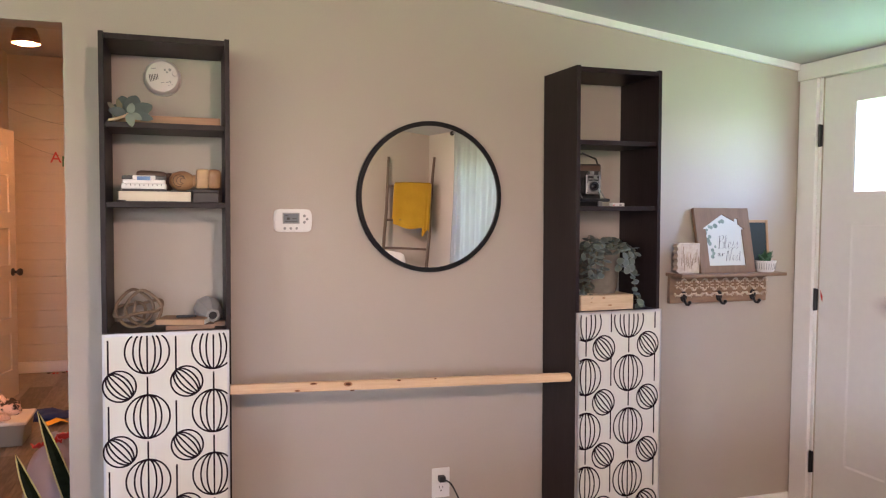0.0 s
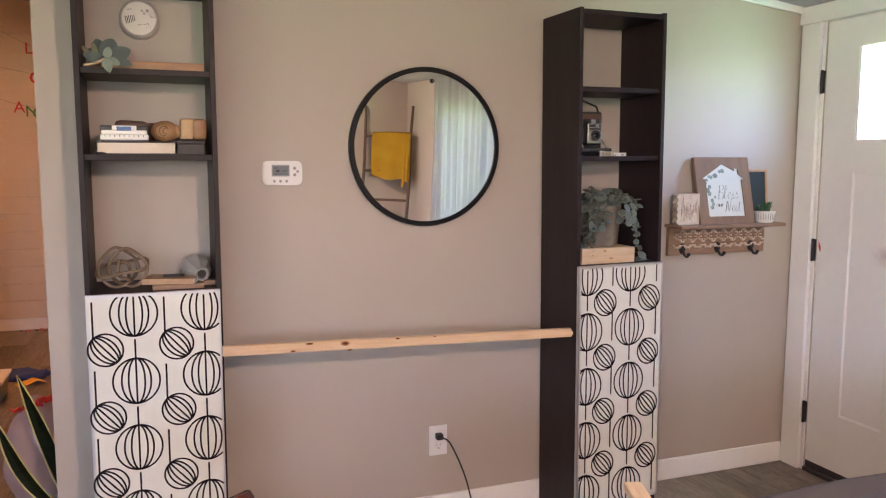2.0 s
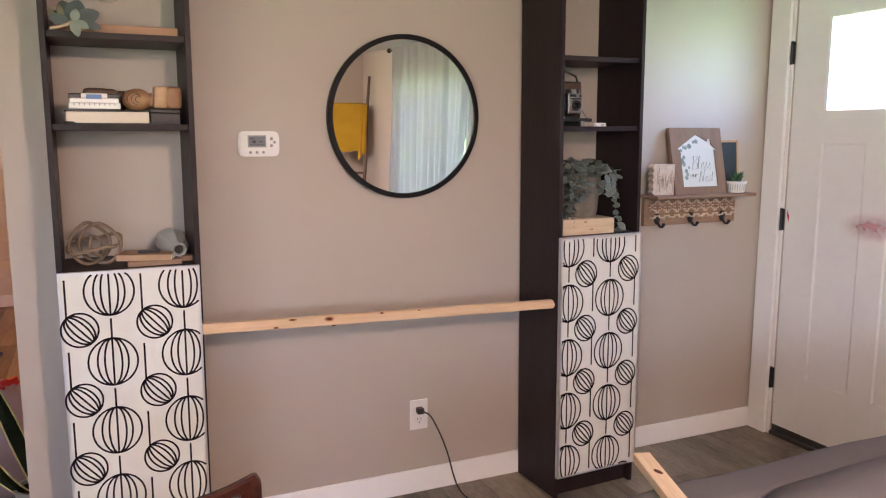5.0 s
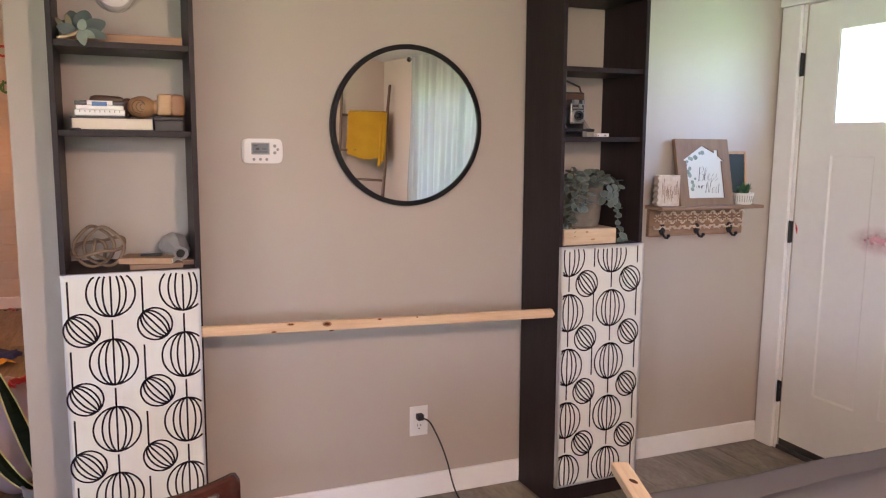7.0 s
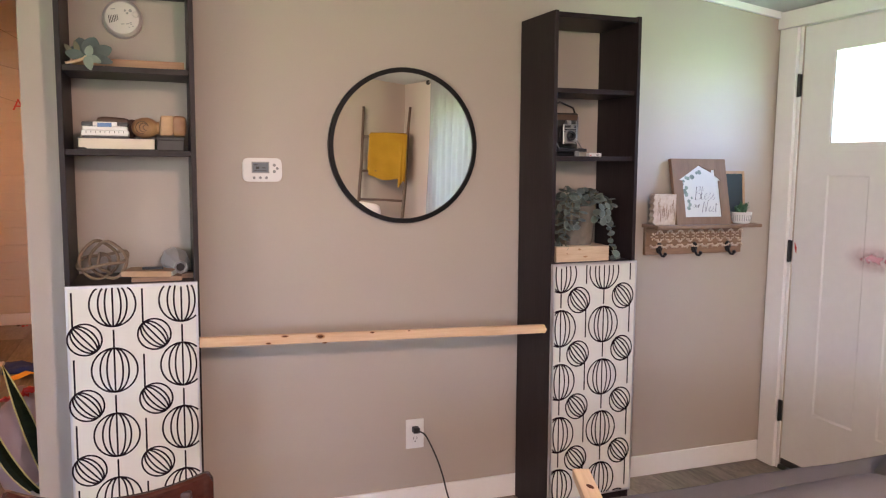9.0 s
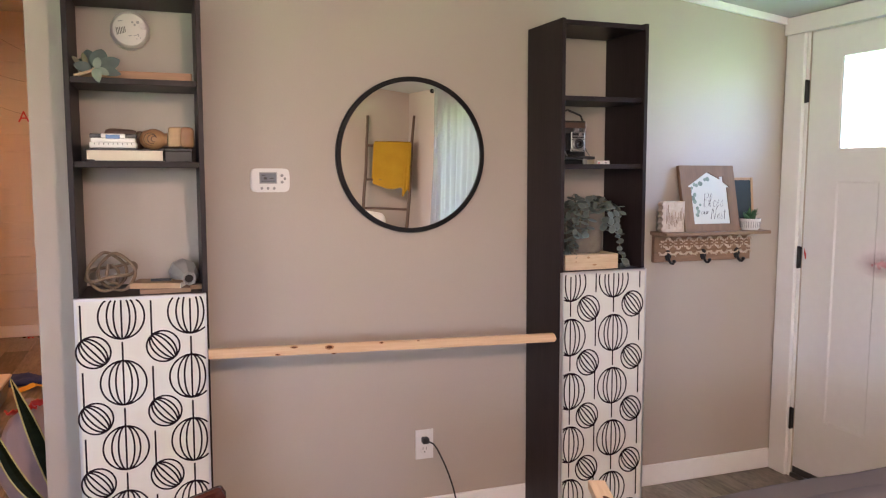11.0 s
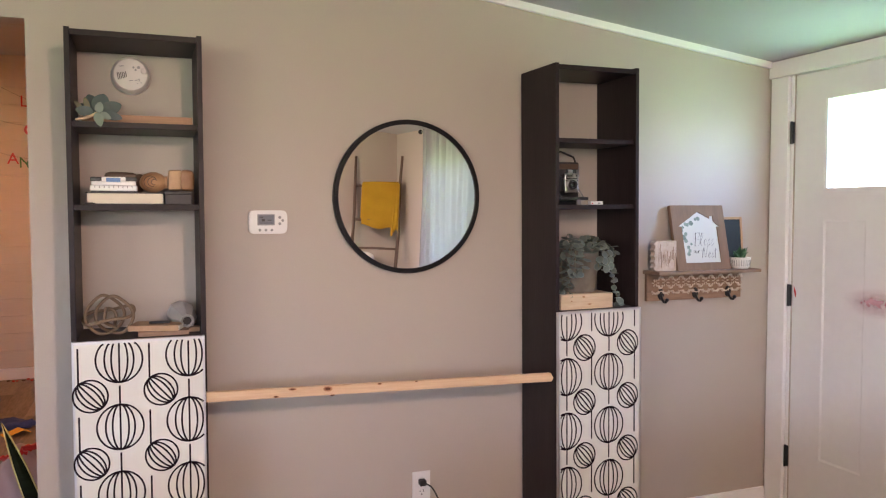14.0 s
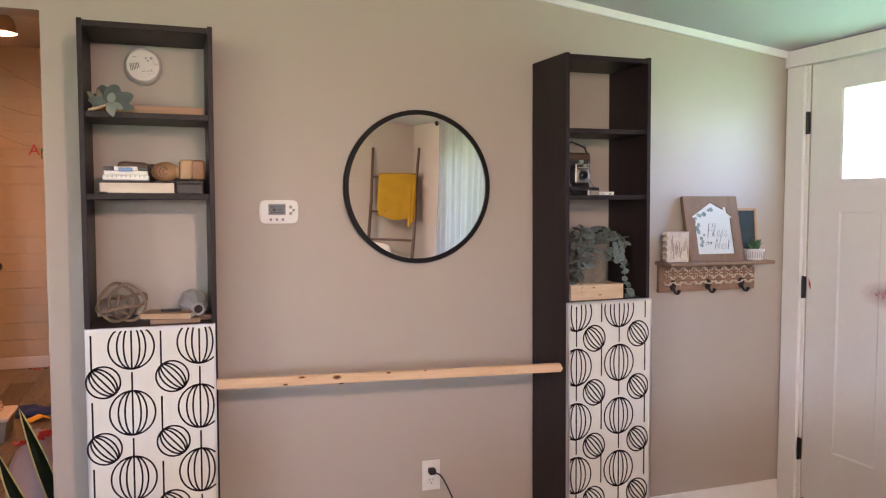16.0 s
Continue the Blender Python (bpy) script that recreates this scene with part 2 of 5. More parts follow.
gen, cen, far_, ramp, wob, mul, clear, mix = (mt_nodes.nodes.new(k) for k in ("ShaderNodeTexCoord", "ShaderNodeMapping", "ShaderNodeVectorMath", "ShaderNodeMapRange", "ShaderNodeTexNoise", "ShaderNodeMath", "ShaderNodeBsdfTransparent", "ShaderNodeMixShader"))
cen.inputs["Location"].default_value, cen.inputs["Scale"].default_value = (0, -1, -1), (0, 2, 2)
far_.operation, mul.operation = "LENGTH", "MULTIPLY"
ramp.interpolation_type = "SMOOTHERSTEP"
ramp.inputs["From Min"].default_value, ramp.inputs["From Max"].default_value = 0.95, 0.0
wob.inputs["Scale"].default_value, wob.inputs["Detail"].default_value = 38.0, 4.0
mt_nodes.links.new(gen.outputs["Generated"], cen.inputs[0])
mt_nodes.links.new(cen.outputs[0], far_.inputs[0])
mt_nodes.links.new(far_.outputs["Value"], ramp.inputs["Value"])
mt_nodes.links.new(gen.outputs["Object"], wob.inputs["Vector"])
mt_nodes.links.new(ramp.outputs[0], mul.inputs[0])
mt_nodes.links.new(wob.outputs[0], mul.inputs[1])
thin = mt_nodes.nodes.new("ShaderNodeMath")
thin.operation = "MULTIPLY"
thin.inputs[1].default_value = 0.85
mt_nodes.links.new(mul.outputs[0], thin.inputs[0])
mt_nodes.links.new(thin.outputs[0], mix.inputs[0])
mt_nodes.links.new(clear.outputs[0], mix.inputs[1])
mt_nodes.links.new(mt_nodes.nodes["Principled BSDF"].outputs[0], mix.inputs[2])
mt_nodes.links.new(mix.outputs[0], mt_nodes.nodes["Material Output"].inputs[0])

# ---- building helpers ----


def slab(bm, x0, y0, z0, x1, y1, z1, bevel=0.0, m=None):
    """One box, its edges rounded."""
    made = bmesh.ops.create_cube(bm, size=1.0)["verts"]
    bmesh.ops.transform(bm, verts=made, matrix=Matrix.LocRotScale(((x0 + x1) / 2, (y0 + y1) / 2, (z0 + z1) / 2), None, (x1 - x0, y1 - y0, z1 - z0)))
    if bevel:
        edges = list({e for v in made for e in v.link_edges})
        out = bmesh.ops.bevel(bm, geom=edges, offset=bevel, segments=2, affect="EDGES", profile=0.5)
        made = list({v for f in out["faces"] for v in f.verts} | {v for v in made if v.is_valid})
    if m:
        bmesh.ops.transform(bm, verts=made, matrix=m)
    return bm


def box(*a, bevel=0.0, m=None):
    return slab(bmesh.new(), *a, bevel=bevel, m=m)


def spun(profile, n=32, m=None, bm=None, sx=1.0):
    """A solid of revolution round z, from (radius, height) pairs."""
    bm = bm or bmesh.new()
    rings = []
    for r, z in profile:
        rings.append([bm.verts.new((0, 0, z))] if r < 1e-6 else [bm.verts.new((sx * r * math.cos(2 * math.pi * i / n), r * math.sin(2 * math.pi * i / n), z)) for i in range(n)])
    for a, b in zip(rings, rings[1:]):
        for i in range(n):
            j = (i + 1) % n
            q = [a[i % len(a)], a[j % len(a)], b[j % len(b)], b[i % len(b)]]
            q = [v for k, v in enumerate(q) if v not in q[:k]]
            if len(q) > 2:
                bm.faces.new(q)
    bmesh.ops.recalc_face_normals(bm, faces=bm.faces)
    if m:
        bmesh.ops.transform(bm, verts=[v for ring in rings for v in ring], matrix=m)
    for f in bm.faces:
        f.smooth = True
    return bm


def tube(points, radius, n=8, bm=None, closed=False, flat=1.0):
    """A round bar along points; radius is a number or one for each point."""
    bm = bm or bmesh.new()
    pts = [Vector(p) for p in points]
    k = len(pts)
    rad = radius if isinstance(radius, (list, tuple)) else [radius] * k
    rings, side = [], None
    for i, p in enumerate(pts):
        a = pts[(i - 1) % k] if (closed or i) else p
        b = pts[(i + 1) % k] if (closed or i < k - 1) else p
        d = (b - a).normalized()
        if side is None:
            side = d.cross(Vector((0.31, 0.17, 0.93)))
            if side.length < 0.1:
                side = d.cross(Vector((1, 0, 0)))
        side = (side - d * side.dot(d)).normalized()
        up = d.cross(side)
        rings.append([bm.verts.new(p + rad[i] * (side * math.cos(2 * math.pi * j / n) + flat * up * math.sin(2 * math.pi * j / n))) for j in range(n)])
    for a, b in zip(rings, rings[1:] + (rings[:1] if closed else [])):
        for j in range(n):
            f = bm.faces.new((a[j], a[(j + 1) % n], b[(j + 1) % n], b[j]))
            f.smooth = True
    if not closed:
        bm.faces.new(rings[0][::-1])
        bm.faces.new(rings[-1])
    return bm


def extruded(outline, y0, y1, bm=None):
    """A flat outline in x and z, from y0 to y1."""
    bm = bm or bmesh.new()
    a = [bm.verts.new((x, y0, z)) for x, z in outline]
    b = [bm.verts.new((x, y1, z)) for x, z in outline]
    fs = [bm.faces.new(a), bm.faces.new(b[::-1])]
    for i in range(len(a)):
        j = (i + 1) % len(a)
        fs.append(bm.faces.new((a[j], a[i], b[i], b[j])))
    bmesh.ops.recalc_face_normals(bm, faces=fs)
    return bm


def mesh_of(name, bm, mat):
    me = bpy.data.meshes.new(name)
    for e in bm.edges:
        e.smooth = e.calc_face_angle(0) < 0.6
    bm.to_mesh(me)
    bm.free()
    me.materials.append(mat)
    return me


def part(name, bm, mat, parent=None, label=""):
    ob = new(name, mesh_of(name, bm, mat))
    ob.parent = parent
    return tagged(ob, label) if label else ob


def thing(name, m, label, category, group=""):
    ob = new(name)
    ob.empty_display_size = 0.05
    ob.matrix_basis = m
    return tagged(ob, label, category, group)


def setting(name, bm, mat, label="", category="", parent=None):
    ob = part(name, bm, mat, parent)
    return tagged(ob, label or name.replace("_", " "), category or name.split("_")[0], kind="structure")


def letters(text, size, depth, thin=0.0):
    """Raised writing in x and z, facing -y."""
    cu = bpy.data.curves.new("writing", "FONT")
    cu.body, cu.size, cu.extrude, cu.offset = text, size, depth, thin
    cu.resolution_u = 3
    ob = new("writing", cu)
    bpy.context.view_layer.update()
    me = bpy.data.meshes.new_from_object(ob.evaluated_get(bpy.context.evaluated_depsgraph_get()))
    bpy.data.objects.remove(ob)
    bm = bmesh.new()
    bm.from_mesh(me)
    bmesh.ops.transform(bm, verts=bm.verts, matrix=pose(0, 0, 0, 90))
    return bm


def ribbon(bm, pts, width, y, keep):
    """A flat printed line through (x, z) points, cut off outside keep = (x0, z0, x1, z1)."""
    x0, z0, x1, z1 = keep
    for (ax, az), (bx, bz) in zip(pts, pts[1:]):
        if not (x0 <= (ax + bx) / 2 <= x1 and z0 <= (az + bz) / 2 <= z1):
            continue
        ax, bx = (min(max(v, x0), x1) for v in (ax, bx))
        az, bz = (min(max(v, z0), z1) for v in (az, bz))
        dx, dz = bx - ax, bz - az
        d = math.hypot(dx, dz) or 1e-6
        nx, nz = -dz / d * width / 2, dx / d * width / 2
        ex, ez = dx / d * width * 0.12, dz / d * width * 0.12
        q = [(ax - ex + nx, az - ez + nz), (ax - ex - nx, az - ez - nz), (bx + ex - nx, bz + ez - nz), (bx + ex + nx, bz + ez + nz)]
        bm.faces.new([bm.verts.new((px, y, pz)) for px, pz in q])


# ---- structure ----
EAST, SOUTH, WEST = 2.655, -6.1, -3.4


def ceil_z(x):
    return 2.154 + 0.1218 * (EAST - x)


def gable(x0, x1, z0=None, lo=0.0):
    """Outline of a wall piece under the sloping ceiling."""
    return [(x0, lo), (x1, lo), (x1, z0 or ceil_z(x1)), (x0, z0 or ceil_z(x0))]


bm = extruded(gable(-0.54, EAST), 0, 0.12)
extruded(gable(WEST, -1.6), 0, 0.12, bm)
extruded([(-1.6, 2.095), (-0.54, 2.095), (-0.54, ceil_z(-0.54)), (-1.6, ceil_z(-1.6))], 0, 0.12, bm)
setting("wall_north", bm, WALL, "greige painted drywall with an uncased opening", "wall")
# The opening in this wall is unseen, added for lawn and fill light.
bm = extruded(gable(WEST, -2.2), SOUTH - 0.12, SOUTH)
extruded(gable(-0.4, EAST), SOUTH - 0.12, SOUTH, bm)
extruded(gable(-2.2, -0.4, 1.3), SOUTH - 0.12, SOUTH, bm)
extruded([(-2.2, 1.94), (-0.4, 1.94), (-0.4, ceil_z(-0.4)), (-2.2, ceil_z(-2.2))], SOUTH - 0.12, SOUTH, bm)
setting("wall_south", bm, WALL, "greige painted end wall with an unseen opening added for light", "wall")
# Unseen wall; its opening is added to let the west fill in.
bm = bmesh.new()
for y0, y1, z0, z1 in ((SOUTH, -5.85, 0, ceil_z(WEST)), (-4.15, 0, 0, ceil_z(WEST)), (-5.85, -4.15, 0, 1.15), (-5.85, -4.15, 2.05, ceil_z(WEST))):
    slab(bm, WEST - 0.12, y0, z0, WEST, y1, z1)
setting("wall_west", bm, WALL, "unseen greige side wall with an opening added for fill light", "wall")
DY0, DY1, DZ = -0.135, -1.05, 2.08          # front door opening
WY0, WY1, WZ0, WZ1 = -2.97, -4.79, 0.35, 1.87  # curtained window opening
bm = bmesh.new()
for y0, y1, z0, z1 in ((DY0, 0.12, 0, 2.2), (DY1, DY0, DZ, 2.2), (WY0, DY1, 0, 2.2), (WY1, WY0, 0, WZ0), (WY1, WY0, WZ1, 2.2), (SOUTH - 0.12, WY1, 0, 2.2)):
    slab(bm, EAST, y0, z0, EAST + 0.14, y1, z1)
setting("wall_east", bm, WALL, "greige painted wall with front door and window", "wall")
bm = bmesh.new()
a = [(WEST - 0.12, ceil_z(WEST - 0.12)), (EAST + 0.14, ceil_z(EAST + 0.14)), (EAST + 0.14, ceil_z(EAST + 0.14) + 0.1), (WEST - 0.12, ceil_z(WEST - 0.12) + 0.1)]
setting("ceiling", extruded(a, SOUTH - 0.12, 0.12), CEIL, "smooth pale grey sloping ceiling", "ceiling")
setting("floor", box(WEST, SOUTH, -0.06, EAST + 0.14, 4.7, -0.008), SUBFLOOR, "grey-brown laminate plank floor", "floor")
bm = extruded([(-0.54, ceil_z(-0.54) - 0.032), (EAST, ceil_z(EAST) - 0.032), (EAST, ceil_z(EAST)), (-0.54, ceil_z(-0.54))], -0.016, -0.001)
setting("trim_ceiling", bm, TRIM, "narrow white trim along the sloping ceiling", "trim")


def baseboard(name, a, b):
    bm = box(a[0], a[1], 0, b[0], b[1], 0.098, bevel=0.004)
    return setting(name, bm, TRIM, "white painted flat baseboard", "baseboard")


baseboard("baseboard_north", (-0.54, -0.014), (EAST - 0.022, -0.001))
baseboard("baseboard_south", (WEST, SOUTH + 0.001), (EAST, SOUTH + 0.014))
baseboard("baseboard_east", (EAST - 0.014, SOUTH + 0.02), (EAST - 0.001, -1.17))
baseboard("baseboard_west", (WEST + 0.001, SOUTH + 0.02), (WEST + 0.014, -0.02))

# front door casing, jamb, slab
case = setting("trim_door", box(EAST - 0.022, -0.116, 0, EAST - 0.001, -0.010, 2.075, bevel=0.003), TRIM, "wide white front door casing", "trim")
part("casing", box(EAST - 0.022, -1.18, 0, EAST - 0.001, -1.065, 2.075, bevel=0.003), TRIM, case)
part("head_casing", box(EAST - 0.028, -1.19, 2.076, EAST - 0.001, 0.0, 2.154, bevel=0.003), TRIM, case)
jamb = bmesh.new()
for y0, y1, z0, z1 in ((-0.134, -0.118, 0, 2.075), (-1.063, -1.052, 0, 2.075), (-1.063, -0.118, 2.077, 2.09)):
    slab(jamb, EAST - 0.004, y0, z0, EAST + 0.13, y1, z1)
part("jamb", jamb, TRIM, case)
part("threshold", box(EAST - 0.01, DY1, 0.0, EAST + 0.13, DY0, 0.02, bevel=0.004), DARKP, case, "dark metal door threshold")

GY0, GY1, GZ0, GZ1 = -0.318, -0.868, 1.55, 1.945
door = thing("door_1", pose(EAST + 0.006, 0, 0), "white panelled front door with a glazed top light, closed", "door")
door["kind"] = "structure"
T = 0.044

bm = bmesh.new()
slab(bm, 0, -0.308, 0.03, T, DY0 - 0.003, 2.073)
slab(bm, 0, DY1 + 0.003, 0.03, T, -0.878, 2.073)
slab(bm, 0, -0.878, 1.408, T, -0.308, GZ0 - 0.006)
slab(bm, 0, -0.878, 0.03, T, -0.308, 0.312)
slab(bm, 0, -0.643, 0.312, T, -0.528, 1.408)
head = [(GY0 + 0.01, GZ1), (GY1 - 0.01, GZ1), (GY1 - 0.01, 2.073), (GY0 + 0.01, 2.073)]
hb = extruded(head, 0, T)
bmesh.ops.transform(hb, verts=hb.verts, matrix=Matrix(((0, 1, 0, 0), (1, 0, 0, 0), (0, 0, 1, 0), (0, 0, 0, 1))))
bmesh.ops.recalc_face_normals(hb, faces=hb.faces)
part("slab", bm, DOORP, door)
part("top_rail", hb, DOORP, door)
for y0, y1 in ((-0.528, -0.308), (-0.878, -0.643)):
    pb = bmesh.new()
    a = [pb.verts.new((0.0005, y, z)) for y, z in ((y0, 0.312), (y1, 0.312), (y1, 1.408), (y0, 1.408))]
    b = [pb.verts.new((0.0042, y, z)) for y, z in ((y0 + 0.009, 0.321), (y1 - 0.009, 0.321), (y1 - 0.009, 1.399), (y0 + 0.009, 1.399))]
    for i in range(4):
        pb.faces.new((a[i], a[(i + 1) % 4], b[(i + 1) % 4], b[i]))
    pb.faces.new(b)
    slab(pb, 0.0065, y0 + 0.001, 0.313, T, y1 - 0.001, 1.407)
    part("panel", pb, DOORP, door)
bm = bmesh.new()
slab(bm, 0.002, GY0, GZ0 - 0.006, T, GY0 + 0.01, GZ1)
slab(bm, 0.002, GY1 - 0.01, GZ0 - 0.006, T, GY1, GZ1)
slab(bm, 0.002, GY1, GZ0 - 0.006, T, GY0, GZ0)
part("glazing_bead", bm, TRIM, door)
pane = part("glass", box(0.028, GY1 - 0.004, GZ0 - 0.003, 0.032, GY0 + 0.004, GZ1 + 0.004), PANE, door, "clear glass top light")
pane.visible_shadow = False
part("bottom_sweep", box(-0.002, DY1 + 0.004, 0.021, 0.012, DY0 - 0.004, 0.052, bevel=0.002), DARKP, door, "black rubber door sweep")
for z in (1.811, 1.051, 0.284):
    h = bmesh.new()
    slab(h, -0.012, -0.140, z - 0.05, -0.0065, -0.116, z + 0.05, bevel=0.001)
    tube([(-0.016, -0.128, z - 0.052), (-0.016, -0.128, z + 0.052)], 0.0065, 10, h)
    part("hinge", h, BLACKM, door, "black steel butt hinge")
rng = random.Random(4)
sm = bmesh.new()
SN, SM = 16, 8
grid = [[sm.verts.new((-0.0006, -0.585 + 0.40 * (i / SN - 0.5), 1.060 + 0.16 * (j / SM - 0.5))) for j in range(SM + 1)] for i in range(SN + 1)]
for i in range(SN):
    for j in range(SM):
        sm.faces.new((grid[i][j], grid[i][j + 1], grid[i + 1][j + 1], grid[i + 1][j]))
part("scribble", sm, MARKER, door, "smudged pink marker scribble")
sm = bmesh.new()
for i in range(5):
    tube([(-0.0005, -0.146 - 0.003 * i, 1.095 - 0.006 * i), (-0.0005, -0.150 - 0.002 * i, 1.065 - 0.005 * i)], [0.001, 0.003], 5, sm, flat=0.1)
part("scribble", sm, RED, door, "red marker stroke")
kn = bmesh.new()
spun([(0, 0), (0.03, 0), (0.03, 0.006), (0.012, 0.01), (0.012, 0.035), (0.026, 0.045), (0.026, 0.06), (0.0, 0.068)], 20, pose(0, -0.985, 0.92, 0, -90), kn)
part("door_knob", kn, BLACKM, door, "black door knob")

# curtained window
win = thing("window_1", pose(0, 0, 0), "white framed window behind a sheer curtain", "window")
win["kind"] = "structure"
bm = bmesh.new()
for y0, y1, z0, z1 in ((WY1, WY1 + 0.05, WZ0, WZ1), (WY0 - 0.05, WY0, WZ0, WZ1), (WY1 + 0.05, WY0 - 0.05, WZ0, WZ0 + 0.05), (WY1 + 0.05, WY0 - 0.05, WZ1 - 0.05, WZ1), ((WY0 + WY1) / 2 - 0.025, (WY0 + WY1) / 2 + 0.025, WZ0 + 0.05, WZ1 - 0.05)):
    slab(bm, EAST + 0.06, y0, z0, EAST + 0.11, y1, z1, bevel=0.004)
part("window_frame", bm, TRIM, win)
part("window_sill", box(EAST - 0.03, WY1 - 0.04, WZ0 - 0.03, EAST + 0.06, WY0 + 0.04, WZ0 - 0.002, bevel=0.004), TRIM, win)
for y0, y1 in ((WY1 + 0.051, (WY0 + WY1) / 2 - 0.026), ((WY0 + WY1) / 2 + 0.026, WY0 - 0.051)):
    pane = part("pane", box(EAST + 0.083, y0, WZ0 + 0.051, EAST + 0.087, y1, WZ1 - 0.051), PANE, win)
    pane.visible_shadow = False

# hall behind the opening
FAR = 4.58
HC = 2.78
setting("wall_hall_east", box(0.6, 0.12, 0, 0.72, FAR, HC), SHIPLAP, "cream hall side wall", "wall")
bm = bmesh.new()
for y0, y1, z0, z1 in ((0.12, 2.93, 0, HC), (3.72, FAR, 0, HC), (2.93, 3.72, 2.06, HC)):
    slab(bm, -1.72, y0, z0, -1.6, y1, z1)
setting("wall_hall_west", bm, SHIPLAP, "cream hall side wall with a doorway", "wall")
setting("wall_closet", box(-2.6, 2.8, 0, -2.5, 3.9, HC), SHIPLAP, "plain wall beyond the hall door", "wall")
bm = bmesh.new()
slab(bm, -2.5, 2.7, 0, -1.721, 2.8, HC)
slab(bm, -2.5, 3.9, 0, -1.721, 4.0, HC)
setting("wall_closet_sides", bm, SHIPLAP, "plain walls beyond the hall door", "wall")
setting("ceiling_hall", box(-2.6, 0.12, HC, 0.72, 4.72, HC + 0.1), CEIL, "cream hall ceiling", "ceiling")
setting("wall_hall_header", box(-2.6, 0.06, ceil_z(-0.54) - 0.05, 0.72, 0.119, HC), WALL, "wall above the opening", "wall")
bm = bmesh.new()
for y0, y1 in ((2.86, 2.93), (3.72, 3.79)):
    slab(bm, -1.6, y0, 0, -1.582, y1, 2.06, bevel=0.003)
slab(bm, -1.6, 2.86, 2.06, -1.582, 3.79, 2.13, bevel=0.003)
setting("trim_hall_door", bm, SHIPLAP, "cream hall door casing", "trim")
far = setting("wall_hall_far", box(-1.72, FAR + 0.02, 0, 0.72, FAR + 0.14, HC), SHIPLAP, "cream painted horizontal shiplap wall", "wall")
baseboard("baseboard_hall", (-1.6, FAR - 0.03), (0.6, FAR - 0.002))
baseboard("baseboard_hall_west", (-1.599, 0.13), (-1.586, 2.85))

# outside
setting("ground", box(-120, -120, -0.5, 120, 120, -0.35), GRASS, "sunlit green lawn outside", "lawn")

# ---- bookcases ----
PERIOD = 0.216


def balls_print(w, h, flip, shift):
    """The printed ball pattern of a door w wide and h high, its stems up, or turned round."""
    bm = bmesh.new()
    keep = (0.0085 if flip else 0.002, 0.0105, w - 0.0085, h - 0.0105)
    sx = w / 0.40

    def line(pts):
        if flip:
            pts = [(w - x - 0.014, h - z + shift) for x, z in pts]
        ribbon(bm, pts, 0.0057, -0.0008, keep)

    def ball(cx, cz, rx, rz, turn):
        c, s = math.cos(turn), math.sin(turn)
        for share in (-1, -0.63, -0.34, 0, 0.36, 0.62, 1):
            n = 22 if abs(share) > 0.1 else 10
            arcs = []
            for i in range(n + 1):
                t = math.pi * (i / n - 0.5)
                x, z = share * rx * math.cos(t), rz * math.sin(t)
                arcs.append(((cx + c * x - s * z) * sx, cz + s * x + c * z))
            line(arcs)

    for k in range(-1, 6):
        z = h - 0.0625 - PERIOD * k
        for cx, dz in ((0.146 if flip else 0.138, 0.0), (0.347, 0.005)):
            ball(cx, z + dz, 0.069, 0.0725, 0)
            line([(cx * sx, z + dz + 0.0725 + 0.06 * i / 4) for i in range(5)])
        for cx, dz in ((0.054 if flip else 0.0525, 0.0), (0.264 if flip else 0.261, 0.006)):
            zz = z + dz + 0.105 - PERIOD
            ball(cx, zz, 0.050, 0.0515, radians(41))
            line([((cx - 0.034) * sx, zz + 0.040 + 0.112 * i / 6) for i in range(7)])
    return bm


